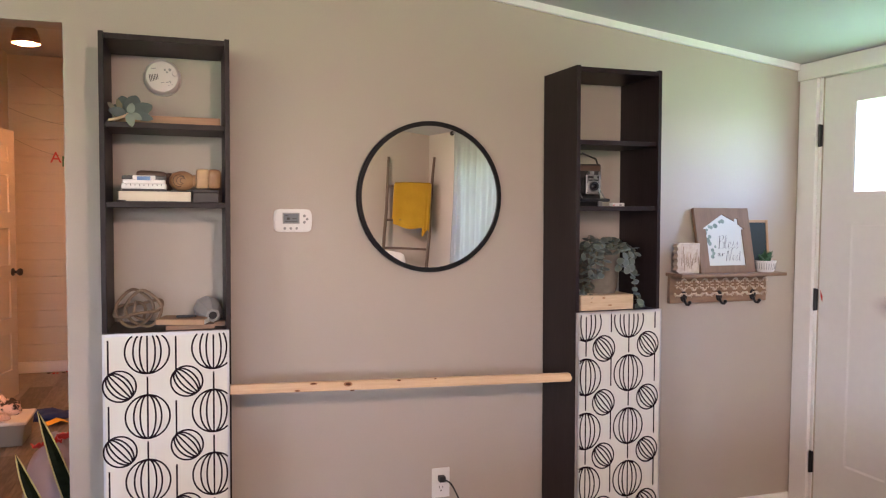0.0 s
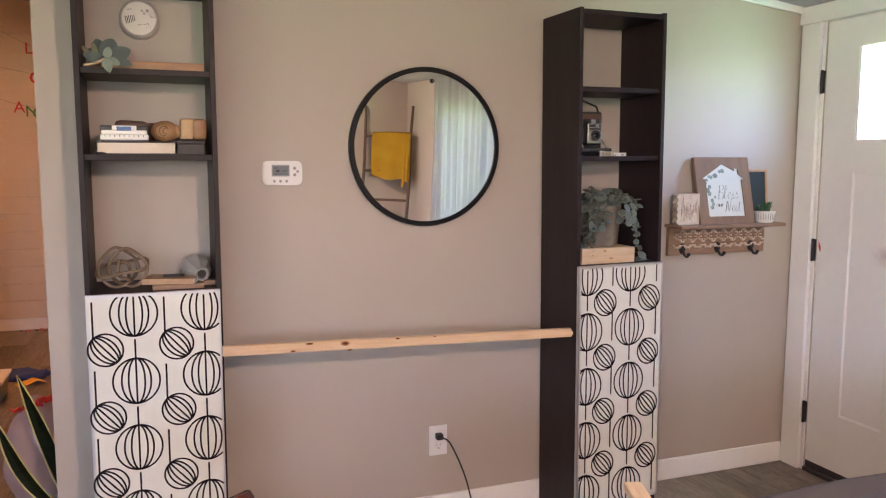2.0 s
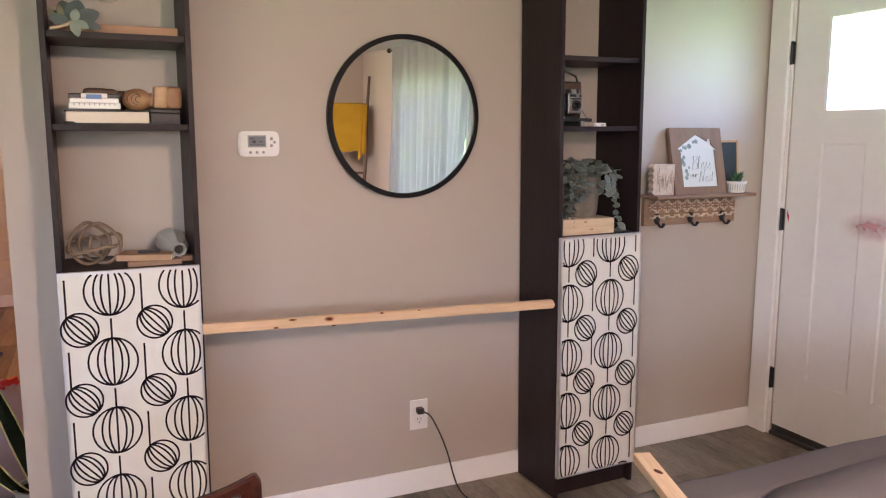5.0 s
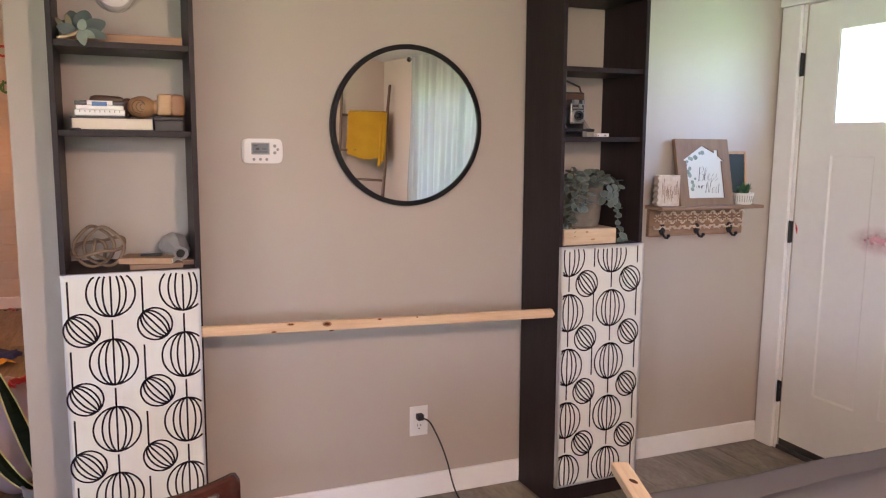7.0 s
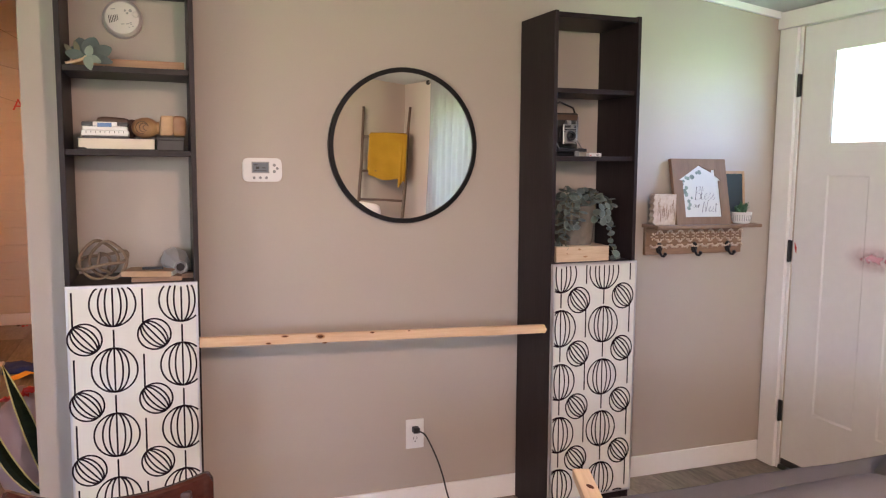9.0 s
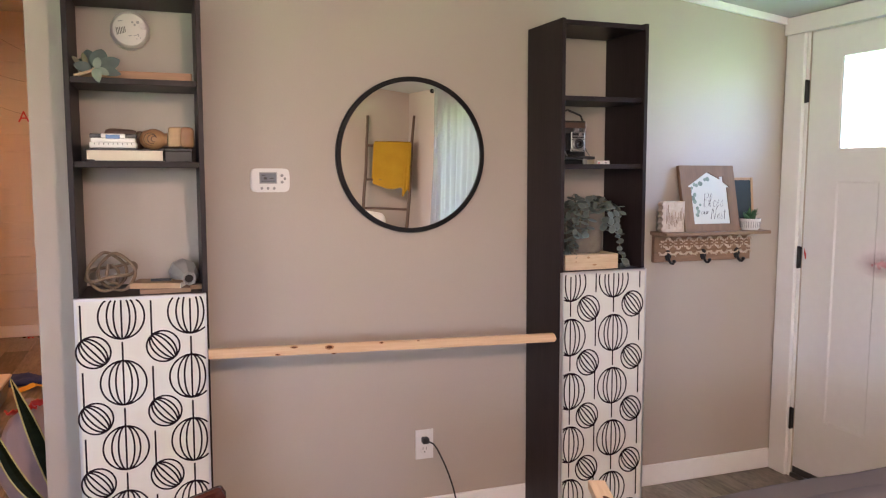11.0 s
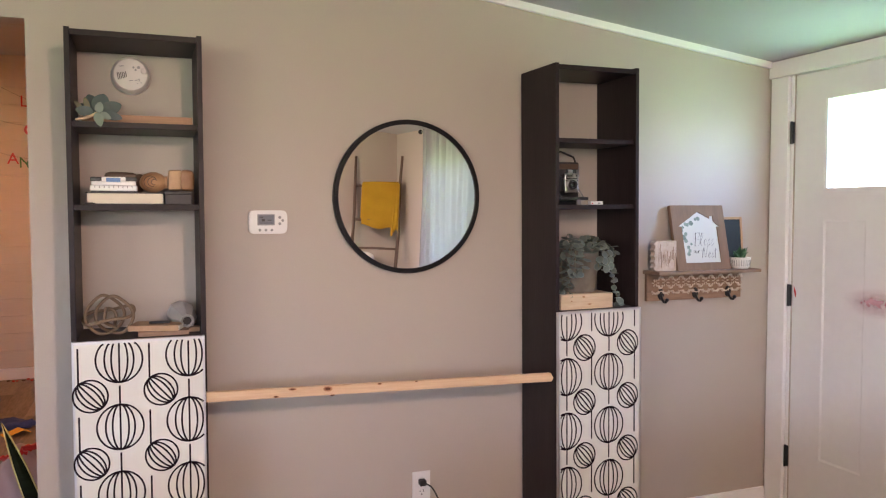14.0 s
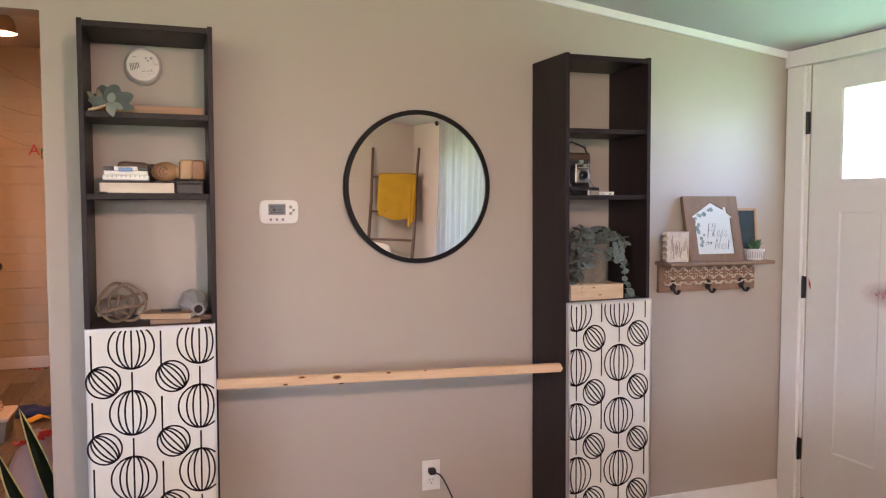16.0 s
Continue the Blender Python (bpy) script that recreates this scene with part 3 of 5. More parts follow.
def bookcase(m, w, label, flip, z1=1.044, margin=0.0):
    b = thing("bookcase", m, label, "bookcase", "pair of narrow bookcases")
    D, H, S = 0.28, 2.02, 0.016
    for x0 in (0, w - S):
        part("side_panel", box(x0, -D, 0, x0 + S, -0.002, H, bevel=0.0012), BLACKBROWN, b)
    part("top_panel", box(S + 0.0005, -D + 0.002, H - 0.024, w - S - 0.0005, -0.004, H - 0.005, bevel=0.001), BLACKBROWN, b)
    for z in (1.715, 1.4545):
        part("shelf", box(S + 0.001, -D + 0.012, z, w - S - 0.001, -0.02, z + 0.0185, bevel=0.001), BLACKBROWN, b)
    part("shelf", box(S + 0.0005, -D + 0.003, z1 - 0.018, w - S - 0.0005, -0.004, z1, bevel=0.001), BLACKBROWN, b)
    for z in (0.70, 0.38, 0.085):
        part("shelf", box(S + 0.0005, -D + 0.012, z, w - S - 0.0005, -0.02, z + 0.018, bevel=0.001), BLACKBROWN, b)
    part("back_panel", box(S + 0.0005, -0.0035, 0.0, w - S - 0.0005, -0.002, z1 - 0.019), BLACKBROWN, b)
    part("plinth", box(S + 0.0005, -D + 0.03, 0, w - S - 0.0005, -D + 0.046, 0.084), BLACKBROWN, b)
    z0, w = 0.088, w - margin
    h = z1 - z0
    d = part("door", box(0.008, 0.001, 0.010, w - 0.008, 0.016, h - 0.010), FILM, b, "white panel printed with black striped balls")
    d.location = (0, -D - 0.0185, z0)
    for a in ((0.001, 0, 0.001, 0.0085, 0.018, h - 0.001), (w - 0.0085, 0, 0.001, w - 0.001, 0.018, h - 0.001), (0.0087, 0, 0.001, w - 0.0087, 0.018, 0.0105), (0.0087, 0, h - 0.0105, w - 0.0087, 0.018, h - 0.001)):
        part("door_frame", box(*a, bevel=0.001), ALU, d, "slim aluminium door edge")
    part("print", balls_print(w, h, flip, 0.006), INK, d, "black line print of hanging balls")
    hx = w - 0.006 if not flip else 0.001
    part("door_handle", box(hx, -0.006, h - 0.235, hx + 0.005, 0.004, h - 0.175, bevel=0.001), ALU, d, "small aluminium grip")
    return b


bookcase(pose(-0.40, -0.001, 0), 0.406, "narrow black-brown bookcase with a ball-print lower door, beside the opening", False, 1.044, 0.006)
bookcase(pose(1.313, -0.012, 0, 0, -0.45, 1.6), 0.389, "narrow black-brown bookcase with an upside-down ball-print door, near the front door", True, 1.056)

# ---- pine board between the bookcases ----
board = thing("pine_board", pose(0.0, -0.3005, 0.820, 0, 1.55, 0), "bare knotty pine board fixed across between two bookcases", "board")
LEANED = pose(0, -0.0335, 0.0095, -33)


def pointed_board(length, thick_, high, tip):
    """A board along x with softened long edges and a pointed far end."""
    bm, c = bmesh.new(), 0.0015
    rim = [(c, 0), (thick_ - c, 0), (thick_, c), (thick_, high - c), (thick_ - c, high), (c, high), (0, high - c), (0, high * 0.42), (0, c)]
    near = [bm.verts.new((0.001, y, z)) for y, z in rim]
    far_end = [bm.verts.new((length - tip * (abs(z / high - 0.42) * 1.7), y, z)) for y, z in rim]
    bm.faces.new(near)
    bm.faces.new(far_end[::-1])
    for i in range(len(rim)):
        j = (i + 1) % len(rim)
        bm.faces.new((near[j], near[i], far_end[i], far_end[j]))
    bmesh.ops.recalc_face_normals(bm, faces=bm.faces)
    return bm


part("board", pointed_board(1.299, 0.019, 0.033, 0.012), PINE, board)


def board_knot(m, rx, rz, parent):
    ring_ = part("knot_ring", spun([(0, 0.0006), (0.8, 0.0005), (1, 0)], 16, m @ Matrix.Diagonal((rx * 1.35, rz * 1.4, 1, 1))), KNOTRING, parent, "reddish ring round a knot")
    part("knot", spun([(0, 0.0011), (0.7, 0.0009), (1, 0.0004)], 14, m @ Matrix.Diagonal((rx * 0.9, rz * 0.85, 1, 1))), KNOT, ring_, "dark brown knot")


for x, z, rx, rz in ((0.280, 0.0265, 0.010, 0.003), (0.223, 0.0035, 0.007, 0.0026), (0.402, 0.021, 0.012, 0.0062), (0.589, 0.0285, 0.0065, 0.0026), (0.727, 0.0295, 0.004, 0.0016)):
    board_knot(LEANED @ Matrix.Translation((x, -0.0001, z)) @ pose(0, 0, 0, 90), rx, rz, board)
board_knot(LEANED @ Matrix.Translation((0.4165, 0.007, -0.0001)) @ pose(0, 0, 0, 180), 0.007, 0.0055, board)

# ---- round mirror ----
mirror = thing("round_mirror", pose(0.796, -0.001, 1.2015, 1.0, 0, 0), "round wall mirror in a slim black metal frame", "mirror")
ring = [(0.3010, 0.0), (0.3022, 0.004), (0.3022, 0.026), (0.300, 0.029), (0.286, 0.029), (0.2835, 0.026), (0.2835, 0.008), (0.2835, 0.0), (0.3010, 0.0)]
place = pose(0, -0.004, 0.305, 90)
part("frame", spun(ring, 96, place), MIRRORFRAME, mirror)
part("mirror_glass", spun([(0, 0.022), (0.2836, 0.022), (0.2836, 0.006), (0, 0.006)], 96, place), MIRROR, mirror, "silvered mirror glass")

# ---- thermostat ----
th = thing("thermostat", pose(0.25, 0, 1.41) @ Matrix.Diagonal((0.97, 1, 1, 1)), "white programmable wall thermostat with grey display", "thermostat")
body = [(0.074 * (abs(math.cos(a)) ** 0.22) * math.copysign(1, math.cos(a)), 0.044 * (abs(math.sin(a)) ** 0.52) * math.copysign(1, math.sin(a))) for a in [2 * math.pi * i / 48 for i in range(48)]]
bm = extruded([(x * 0.97, z * 0.97) for x, z in body], -0.022, -0.001)
extruded(body, -0.014, -0.0015, bm)
extruded([(x * 0.9, z * 0.88) for x, z in body], -0.0265, -0.021, bm)
part("body", bm, PLASTIC, th)
part("bezel", box(-0.042, -0.0285, -0.012, 0.024, -0.0262, 0.030, bevel=0.001), GREYBTN, th)
part("display", box(-0.038, -0.0296, -0.008, 0.020, -0.0286, 0.026), LCD, th, "grey liquid crystal display")
for i, (x, z, r) in enumerate(((-0.033, -0.029, 0.0052), (-0.010, -0.029, 0.0052), (0.013, -0.029, 0.0052), (0.043, 0.018, 0.0058), (0.054, 0.006, 0.0052), (0.043, -0.006, 0.0058))):
    part("button", spun([(0, 0.003), (r * 0.7, 0.0028), (r, 0.001), (r, 0)], 16, pose(x, -0.0264, z, 90)), GREYBTN, th)
for x0, x1, z0, z1 in ((-0.034, -0.020, 0.017, 0.020), (-0.026, -0.014, 0.003, 0.012), (-0.004, 0.012, 0.006, 0.009), (-0.033, 0.014, -0.004, -0.002)):
    part("display_mark", box(x0, -0.0299, z0, x1, -0.0296, z1), DARKP, th, "dark display segment")

# ---- smoke alarm ----
sa = thing("smoke_alarm", pose(-0.214, 0, 1.922) @ Matrix.Diagonal((0.93, 1, 0.93, 1)) @ pose(0, 0, 0, 0, -9, 0), "round ivory smoke alarm on the wall above a shelf", "smoke alarm")
part("base", spun([(0, 0.012), (0.069, 0.012), (0.070, 0.0), (0, 0)], 48, pose(0, -0.001, 0, 90)), OLDPLASTIC, sa)
part("cover", spun([(0.066, 0.0125), (0.067, 0.026), (0.064, 0.036), (0.057, 0.042), (0.0, 0.044), (0, 0.0125), (0.066, 0.0125)], 48, pose(0, -0.001, 0, 90)), OLDPLASTIC, sa)
for i in range(6):
    x = -0.046 + 0.0058 * i
    part("vent_slot", box(x, -0.0462, -0.014 + 0.0008 * i * i * 0.3, x + 0.0026, -0.0445, 0.012), DARKP, sa)
for x, z, r in ((0.032, 0.022, 0.0055), (0.014, 0.024, 0.004), (0.02, 0.014, 0.004), (0.018, -0.036, 0.002), (0.031, -0.034, 0.002), (0.026, -0.026, 0.0025)):
    part("button", spun([(0, 0.0018), (r, 0.0012), (r, 0)], 12, pose(x, -0.0448, z, 90)), GREYBTN, sa)
for x, z, w in ((-0.008, -0.024, 0.012), (0.01, -0.025, 0.010), (0.022, -0.022, 0.007), (-0.034, 0.032, 0.016)):
    part("mark", box(x, -0.0456, z, x + w, -0.0449, z + 0.003), GREYBTN, sa)
part("test_button", spun([(0, 0.004), (0.009, 0.003), (0.011, 0)], 20, pose(0.048, -0.044, 0.006, 90)), OLDPLASTIC, sa)

# ---- outlet, plug and cord ----
ol = thing("wall_outlet", pose(0.8545, 0, 0.327), "white duplex wall outlet with a plug in its upper socket", "outlet")
part("plate", box(-0.0385, -0.007, -0.062, 0.0385, -0.0005, 0.062, bevel=0.0025), PLASTIC, ol)
for z in (0.022, -0.022):
    part("socket", spun([(0, 0.0025), (0.0165, 0.0022), (0.0175, 0)], 24, pose(0, -0.0068, z, 90)), PLASTIC, ol)
for x, w in ((-0.008, 0.0022), (0.006, 0.0022)):
    part("slot", box(x, -0.0098, -0.022, x + w, -0.0092, -0.012), DARKP, ol)
part("slot", spun([(0, 0.0006), (0.003, 0)], 10, pose(0, -0.0093, -0.031, 90)), DARKP, ol)
cord = thing("power_cord", pose(0.852, 0, 0.0), "black power cord plugged in and trailing to the floor", "cord")
part("plug", box(-0.013, -0.040, 0.338, 0.014, -0.0095, 0.362, bevel=0.004), RUBBER, cord, "black moulded plug")
P = [(0.008, -0.040, 0.349), (0.028, -0.060, 0.338), (0.050, -0.072, 0.295), (0.075, -0.08, 0.235), (0.098, -0.085, 0.165), (0.116, -0.09, 0.09), (0.132, -0.105, 0.035), (0.150, -0.14, 0.006), (0.170, -0.25, 0.006), (0.175, -0.45, 0.006), (0.12, -0.65, 0.006)]
pts = []
for i in range(len(P) - 1):
    p0, p1, p2, p3 = (Vector(P[min(max(i + k, 0), len(P) - 1)]) for k in (-1, 0, 1, 2))
    for s in range(5):
        t = s / 5
        pts.append(0.5 * ((2 * p1) + (p2 - p0) * t + (2 * p0 - 5 * p1 + 4 * p2 - p3) * t * t + (3 * p1 - p0 - 3 * p2 + p3) * t ** 3))
part("cable", tube(pts, 0.0033, 8), RUBBER, cord)

# ---- couch ----
couch = thing("couch", pose(0.40, -1.60, 0), "grey fabric couch with loose back cushions", "couch")


def pillow(x0, y0, z0, x1, y1, z1, puff, seed, m=None, cuts=10):
    """A padded block with rounded, slightly uneven faces."""
    bm = box(0, 0, 0, 1, 1, 1)
    bmesh.ops.subdivide_edges(bm, edges=bm.edges, cuts=cuts, use_grid_fill=True)
    size = Vector((x1 - x0, y1 - y0, z1 - z0))
    small = min(size)
    for v in bm.verts:
        u = Vector((v.co.x * 2 - 1, v.co.y * 2 - 1, v.co.z * 2 - 1))
        p = Vector((u.x * size.x, u.y * size.y, u.z * size.z)) / 2
        r = small * puff
        q = Vector([max(-size[k] / 2 + r, min(size[k] / 2 - r, p[k])) for k in range(3)])
        d = p - q
        if d.length > 1e-6:
            p = q + d.normalized() * min(r, d.length) if d.length > r else p
        p += 0.010 * noise.noise_vector(p * 4 + Vector((seed, seed * 2, 0))) + 0.004 * noise.noise_vector(p * 13 + Vector((0, seed, seed)))
        v.co = p + Vector(((x0 + x1) / 2, (y0 + y1) / 2, (z0 + z1) / 2))
    if m:
        bmesh.ops.transform(bm, verts=bm.verts, matrix=m)
    for f in bm.faces:
        f.smooth = True
    return bm


part("back_frame", pillow(0.0, -0.14, 0.06, 1.9, 0.045, 0.737, 0.30, 1, cuts=14), COUCH, couch)
part("seat_base", pillow(0.0, -0.86, 0.06, 1.9, -0.12, 0.40, 0.15, 2), COUCH, couch)
part("arm", pillow(1.70, -0.88, 0.06, 1.92, 0.02, 0.60, 0.35, 3), COUCH, couch)
part("seat_cushion", pillow(0.02, -0.88, 0.40, 0.92, -0.20, 0.54, 0.45, 4), COUCH, couch)
part("seat_cushion", pillow(0.93, -0.88, 0.40, 1.70, -0.20, 0.54, 0.45, 5), COUCH, couch)
part("back_cushion", pillow(0.40, -0.37, 0.48, 1.02, -0.075, 0.800, 0.48, 6), COUCH, couch)
part("back_cushion", pillow(0.97, -0.37, 0.48, 1.70, -0.03, 0.832, 0.46, 7, cuts=16), COUCH, couch)
for x in (0.08, 1.80):
    for y in (-0.80, -0.06):
        part("foot", spun([(0, 0), (0.018, 0), (0.026, 0.065), (0, 0.065)], 12, pose(x, y, 0)), CHERRY, couch)

# ---- loose stick on the couch ----
st = thing("pine_stick", pose(0.772, -1.478, 0.737, 0, 0, -20), "short bare pine stick lying across the couch back", "stick")
part("stick", box(-0.019, -0.62, 0, 0.019, 0.0, 0.020, bevel=0.0015), PINE_Y, st)
part("knot", spun([(0, 0.0008), (1, 0)], 14, Matrix.Translation((0.003, -0.098, 0.0201)) @ pose(0, 0, 0, 0, 0, 20) @ Matrix.Diagonal((0.0065, 0.013, 1, 1))), KNOT, st, "dark brown knot")

# ---- dining chair ----
ch = thing("dining_chair", pose(-0.208, -1.09, 0, 0, 0, -4), "dark cherry wooden dining chair with a curved top rail", "chair")


def bent(x0, x1, y, bow, z0, z1, thick, rise=0.0, n=48):
    bm = bmesh.new()
    cols = []
    for i in range(n + 1):
        t = 2 * i / n - 1
        x, yy = x0 + (x1 - x0) * i / n, y + bow * t * t
        e = rise * (1 - t * t) - 0.022 * max(0, (abs(t) - 0.90) / 0.10) ** 3
        cols.append([bm.verts.new(p) for p in ((x, yy - thick / 2, z0), (x, yy + thick / 2, z0), (x, yy + thick / 2, z1 + e - 0.006), (x, yy + thick / 4, z1 + e), (x, yy - thick / 4, z1 + e), (x, yy - thick / 2, z1 + e - 0.006))])
    for a, b in zip(cols, cols[1:]):
        for j in range(6):
            f = bm.faces.new((a[j], a[(j + 1) % 6], b[(j + 1) % 6], b[j]))
            f.smooth = j > 1
    bm.faces.new(cols[0])
    bm.faces.new(cols[-1][::-1])
    bmesh.ops.recalc_face_normals(bm, faces=bm.faces)
    return bm


part("top_rail", bent(-0.205, 0.205, -0.255, 0.075, 0.672, 0.784, 0.022, -0.014), CHERRY, ch)
part("lower_rail", bent(-0.18, 0.18, -0.232, 0.045, 0.52, 0.56, 0.02), CHERRY, ch)
for x in (-0.11, -0.037, 0.037, 0.11):
    part("back_slat", box(x - 0.012, -0.238 + 1.5 * x * x, 0.558, x + 0.012, -0.226 + 1.5 * x * x, 0.674, bevel=0.002), CHERRY, ch)
for sx in (-1, 1):
    part("back_leg", tube([(sx * 0.175, -0.215, 0.0), (sx * 0.18, -0.19, 0.44), (sx * 0.182, -0.188, 0.56), (sx * 0.183, -0.184, 0.69)], [0.015, 0.019, 0.017, 0.013], 10), CHERRY, ch)
    part("front_leg", tube([(sx * 0.18, 0.19, 0.0), (sx * 0.18, 0.185, 0.44)], [0.014, 0.020], 10), CHERRY, ch)
    part("stretcher", tube([(sx * 0.178, -0.20, 0.2), (sx * 0.18, 0.187, 0.2)], 0.010, 8), CHERRY, ch)
part("seat", pillow(-0.215, -0.205, 0.435, 0.215, 0.225, 0.475, 0.4, 3, cuts=6), CHERRY, ch)
# Glossy highlight on the chair back, put into the shape as a strip.
part("rail_highlight", box(0.138, -0.2325, 0.690, 0.162, -0.214, 0.758, bevel=0.006), RAILGLINT, ch, "thin strip standing in for a glossy highlight on the wood")

# ---- wall shelf with hooks and the things on it ----
ws = thing("wall_shelf", pose(1.93, 0, 1.04), "brown wooden wall shelf with a carved panel and three hooks", "wall shelf")
part("shelf_board", box(-0.012, -0.125, 0.125, 0.556, -0.001, 0.140, bevel=0.003), BARNWOOD, ws)
part("back_panel", box(0.0, -0.021, 0.0, 0.530, -0.001, 0.1245, bevel=0.002), BARNWOOD, ws)
orn = bmesh.new()
rng_c = random.Random(2)


def curl(cx, cz, r, a0, a1, w=0.0045):
    w *= 2.0
    tube([(cx + r * math.cos(a0 + (a1 - a0) * i / 9), -0.0215, cz + r * math.sin(a0 + (a1 - a0) * i / 9)) for i in range(10)], w, 5, orn, flat=0.45)


for i in range(9):
    cx = 0.043 + i * 0.056
    for k in range(6):
        a = k * math.pi / 3
        tube([(cx + 0.006 * math.cos(a), -0.0215, 0.091 + 0.006 * math.sin(a)), (cx + 0.0175 * math.cos(a), -0.0215, 0.091 + 0.0175 * math.sin(a))], [0.0036, 0.0078], 5, orn, flat=0.45)
    curl(cx + 0.028, 0.106, 0.011, -0.3, 3.4, 0.0042)
    curl(cx + 0.028, 0.077, 0.011, 2.8, 6.6, 0.0042)
    curl(cx, 0.062, 0.020, 3.5, 5.9, 0.0045)
    curl(cx + 0.028, 0.040, 0.012, 0.2, 3.0, 0.0042)
    for k in (-1, 1):
        tube([(cx + 0.004 * k, -0.0215, 0.046), (cx + 0.015 * k, -0.0215, 0.037 + rng_c.uniform(-0.003, 0.003))], [0.0075, 0.0045], 5, orn, flat=0.45)
part("carving", orn, WHITEWASH, ws, "whitewashed carved scrollwork").location = (0, 0, -0.009)
for x in (0.073, 0.264, 0.452):
    hk = bmesh.new()
    spun([(0, 0.006), (0.012, 0.005), (0.0135, 0)], 16, Matrix.Translation((x, -0.021, 0.030)) @ pose(0, 0, 0, 90) @ Matrix.Diagonal((1.25, 1.9, 1, 1)), hk)
    tube([(x, -0.026, 0.024), (x, -0.034, 0.006), (x, -0.046, -0.003), (x, -0.060, -0.003), (x, -0.067, 0.006)], [0.006, 0.006, 0.006, 0.006, 0.007], 8, hk)
    spun([(0, -0.008), (0.007, -0.006), (0.009, 0), (0.006, 0.006), (0, 0.008)], 10, pose(x, -0.068, 0.009), hk)
    part("hook", hk, BLACKM, ws, "black iron hook")
TOP = 1.181

sign = thing("framed_sign", pose(2.045, -0.096, TOP, -13, 0, 0) @ Matrix.Diagonal((0.96, 1, 1, 1)), "brown wooden framed sign with house-shaped print reading Bless our Nest", "sign")
house = [(0.048, 0.034), (0.252, 0.034), (0.252, 0.200), (0.268, 0.201), (0.236, 0.224), (0.236, 0.250), (0.216, 0.250), (0.216, 0.238), (0.150, 0.270), (0.032, 0.204), (0.048, 0.200)]
part("backing", box(0.006, 0.005, 0.006, 0.292, 0.009, 0.290), PAPER, sign, "white print paper")
fr = bmesh.new()
rim = [(0.0, 0.0), (0.298, 0.0), (0.298, 0.296), (0.0, 0.296)]
edges = []
for loop in (rim, house):
    vs = [fr.verts.new((x, 0, z)) for x, z in loop]
    edges += [fr.edges.new((vs[i], vs[(i + 1) % len(vs)])) for i in range(len(vs))]
bmesh.ops.triangle_fill(fr, use_beauty=True, edges=edges, normal=(0, -1, 0))
hole = vs
deep = [fr.verts.new((v.co.x, 0.0045, v.co.z)) for v in hole]
for i in range(len(hole)):
    j = (i + 1) % len(hole)
    fr.faces.new((hole[j], hole[i], deep[i], deep[j]))
bmesh.ops.recalc_face_normals(fr, faces=fr.faces)
part("frame", fr, FRAMEWOOD, sign)
bm = bmesh.new()
slab(bm, -0.004, 0.0, -0.0, 0.0, 0.020, 0.296)
slab(bm, 0.298, 0.0, -0.0, 0.302, 0.020, 0.296)
slab(bm, -0.004, 0.0, 0.296, 0.302, 0.020, 0.300)
slab(bm, -0.004, 0.0095, 0.0, 0.302, 0.020, 0.004)
part("frame_edge", bm, FRAMEWOOD, sign)
STROKES = {
    "B": [(0.1, 1.5, 0.1, 0.0), (0.0, 1.35, 0.45, 1.5, 0.5, 1.1, 0.12, 0.8, 0.6, 0.65, 0.5, 0.05, 0.02, 0.0)],
    "l": [(0.0, 0.1, 0.3, 1.2, 0.2, 1.5, 0.1, 1.1, 0.14, 0.1, 0.34, 0.1)],
    "e": [(0.0, 0.3, 0.3, 0.5, 0.2, 0.75, 0.05, 0.4, 0.18, 0.02, 0.4, 0.25)],
    "s": [(0.0, 0.1, 0.22, 0.8, 0.2, 0.5, 0.3, 0.15, 0.1, 0.0, 0.38, 0.2)],
    "o": [(0.2, 0.6, 0.02, 0.35, 0.15, 0.0, 0.34, 0.3, 0.22, 0.6, 0.42, 0.5)],
    "u": [(0.0, 0.6, 0.05, 0.1, 0.2, 0.05, 0.32, 0.6, 0.34, 0.05, 0.44, 0.15)],
    "r": [(0.0, 0.0, 0.06, 0.6, 0.2, 0.5, 0.34, 0.6)],
    "N": [(0.0, 0.0, 0.14, 1.4, 0.45, 0.05, 0.62, 1.55, 0.72, 1.5)],
    "t": [(0.12, 1.25, 0.12, 0.1, 0.3, 0.1), (-0.08, 0.95, 0.42, 1.02)],
}


def script(word, size):
    """Thin handwritten strokes, slanted, in x and z."""
    bm, at = bmesh.new(), 0.0
    for c in word:
        for stroke in STROKES[c]:
            P = [Vector((at + stroke[k] + 0.18 * stroke[k + 1], 0, stroke[k + 1])) * size for k in range(0, len(stroke), 2)]
            pts = []
            for i in range(len(P) - 1):
                p0, p1, p2, p3 = (P[min(max(i + k, 0), len(P) - 1)] for k in (-1, 0, 1, 2))
                for s in range(4):
                    t = s / 4
                    pts.append(0.5 * ((2 * p1) + (p2 - p0) * t + (2 * p0 - 5 * p1 + 4 * p2 - p3) * t * t + (3 * p1 - p0 - 3 * p2 + p3) * t ** 3))
            tube(pts + [P[-1]], 0.0010, 5, bm, flat=0.25)
        at += {"B": 0.62, "N": 0.78}.get(c, 0.42)
    return bm


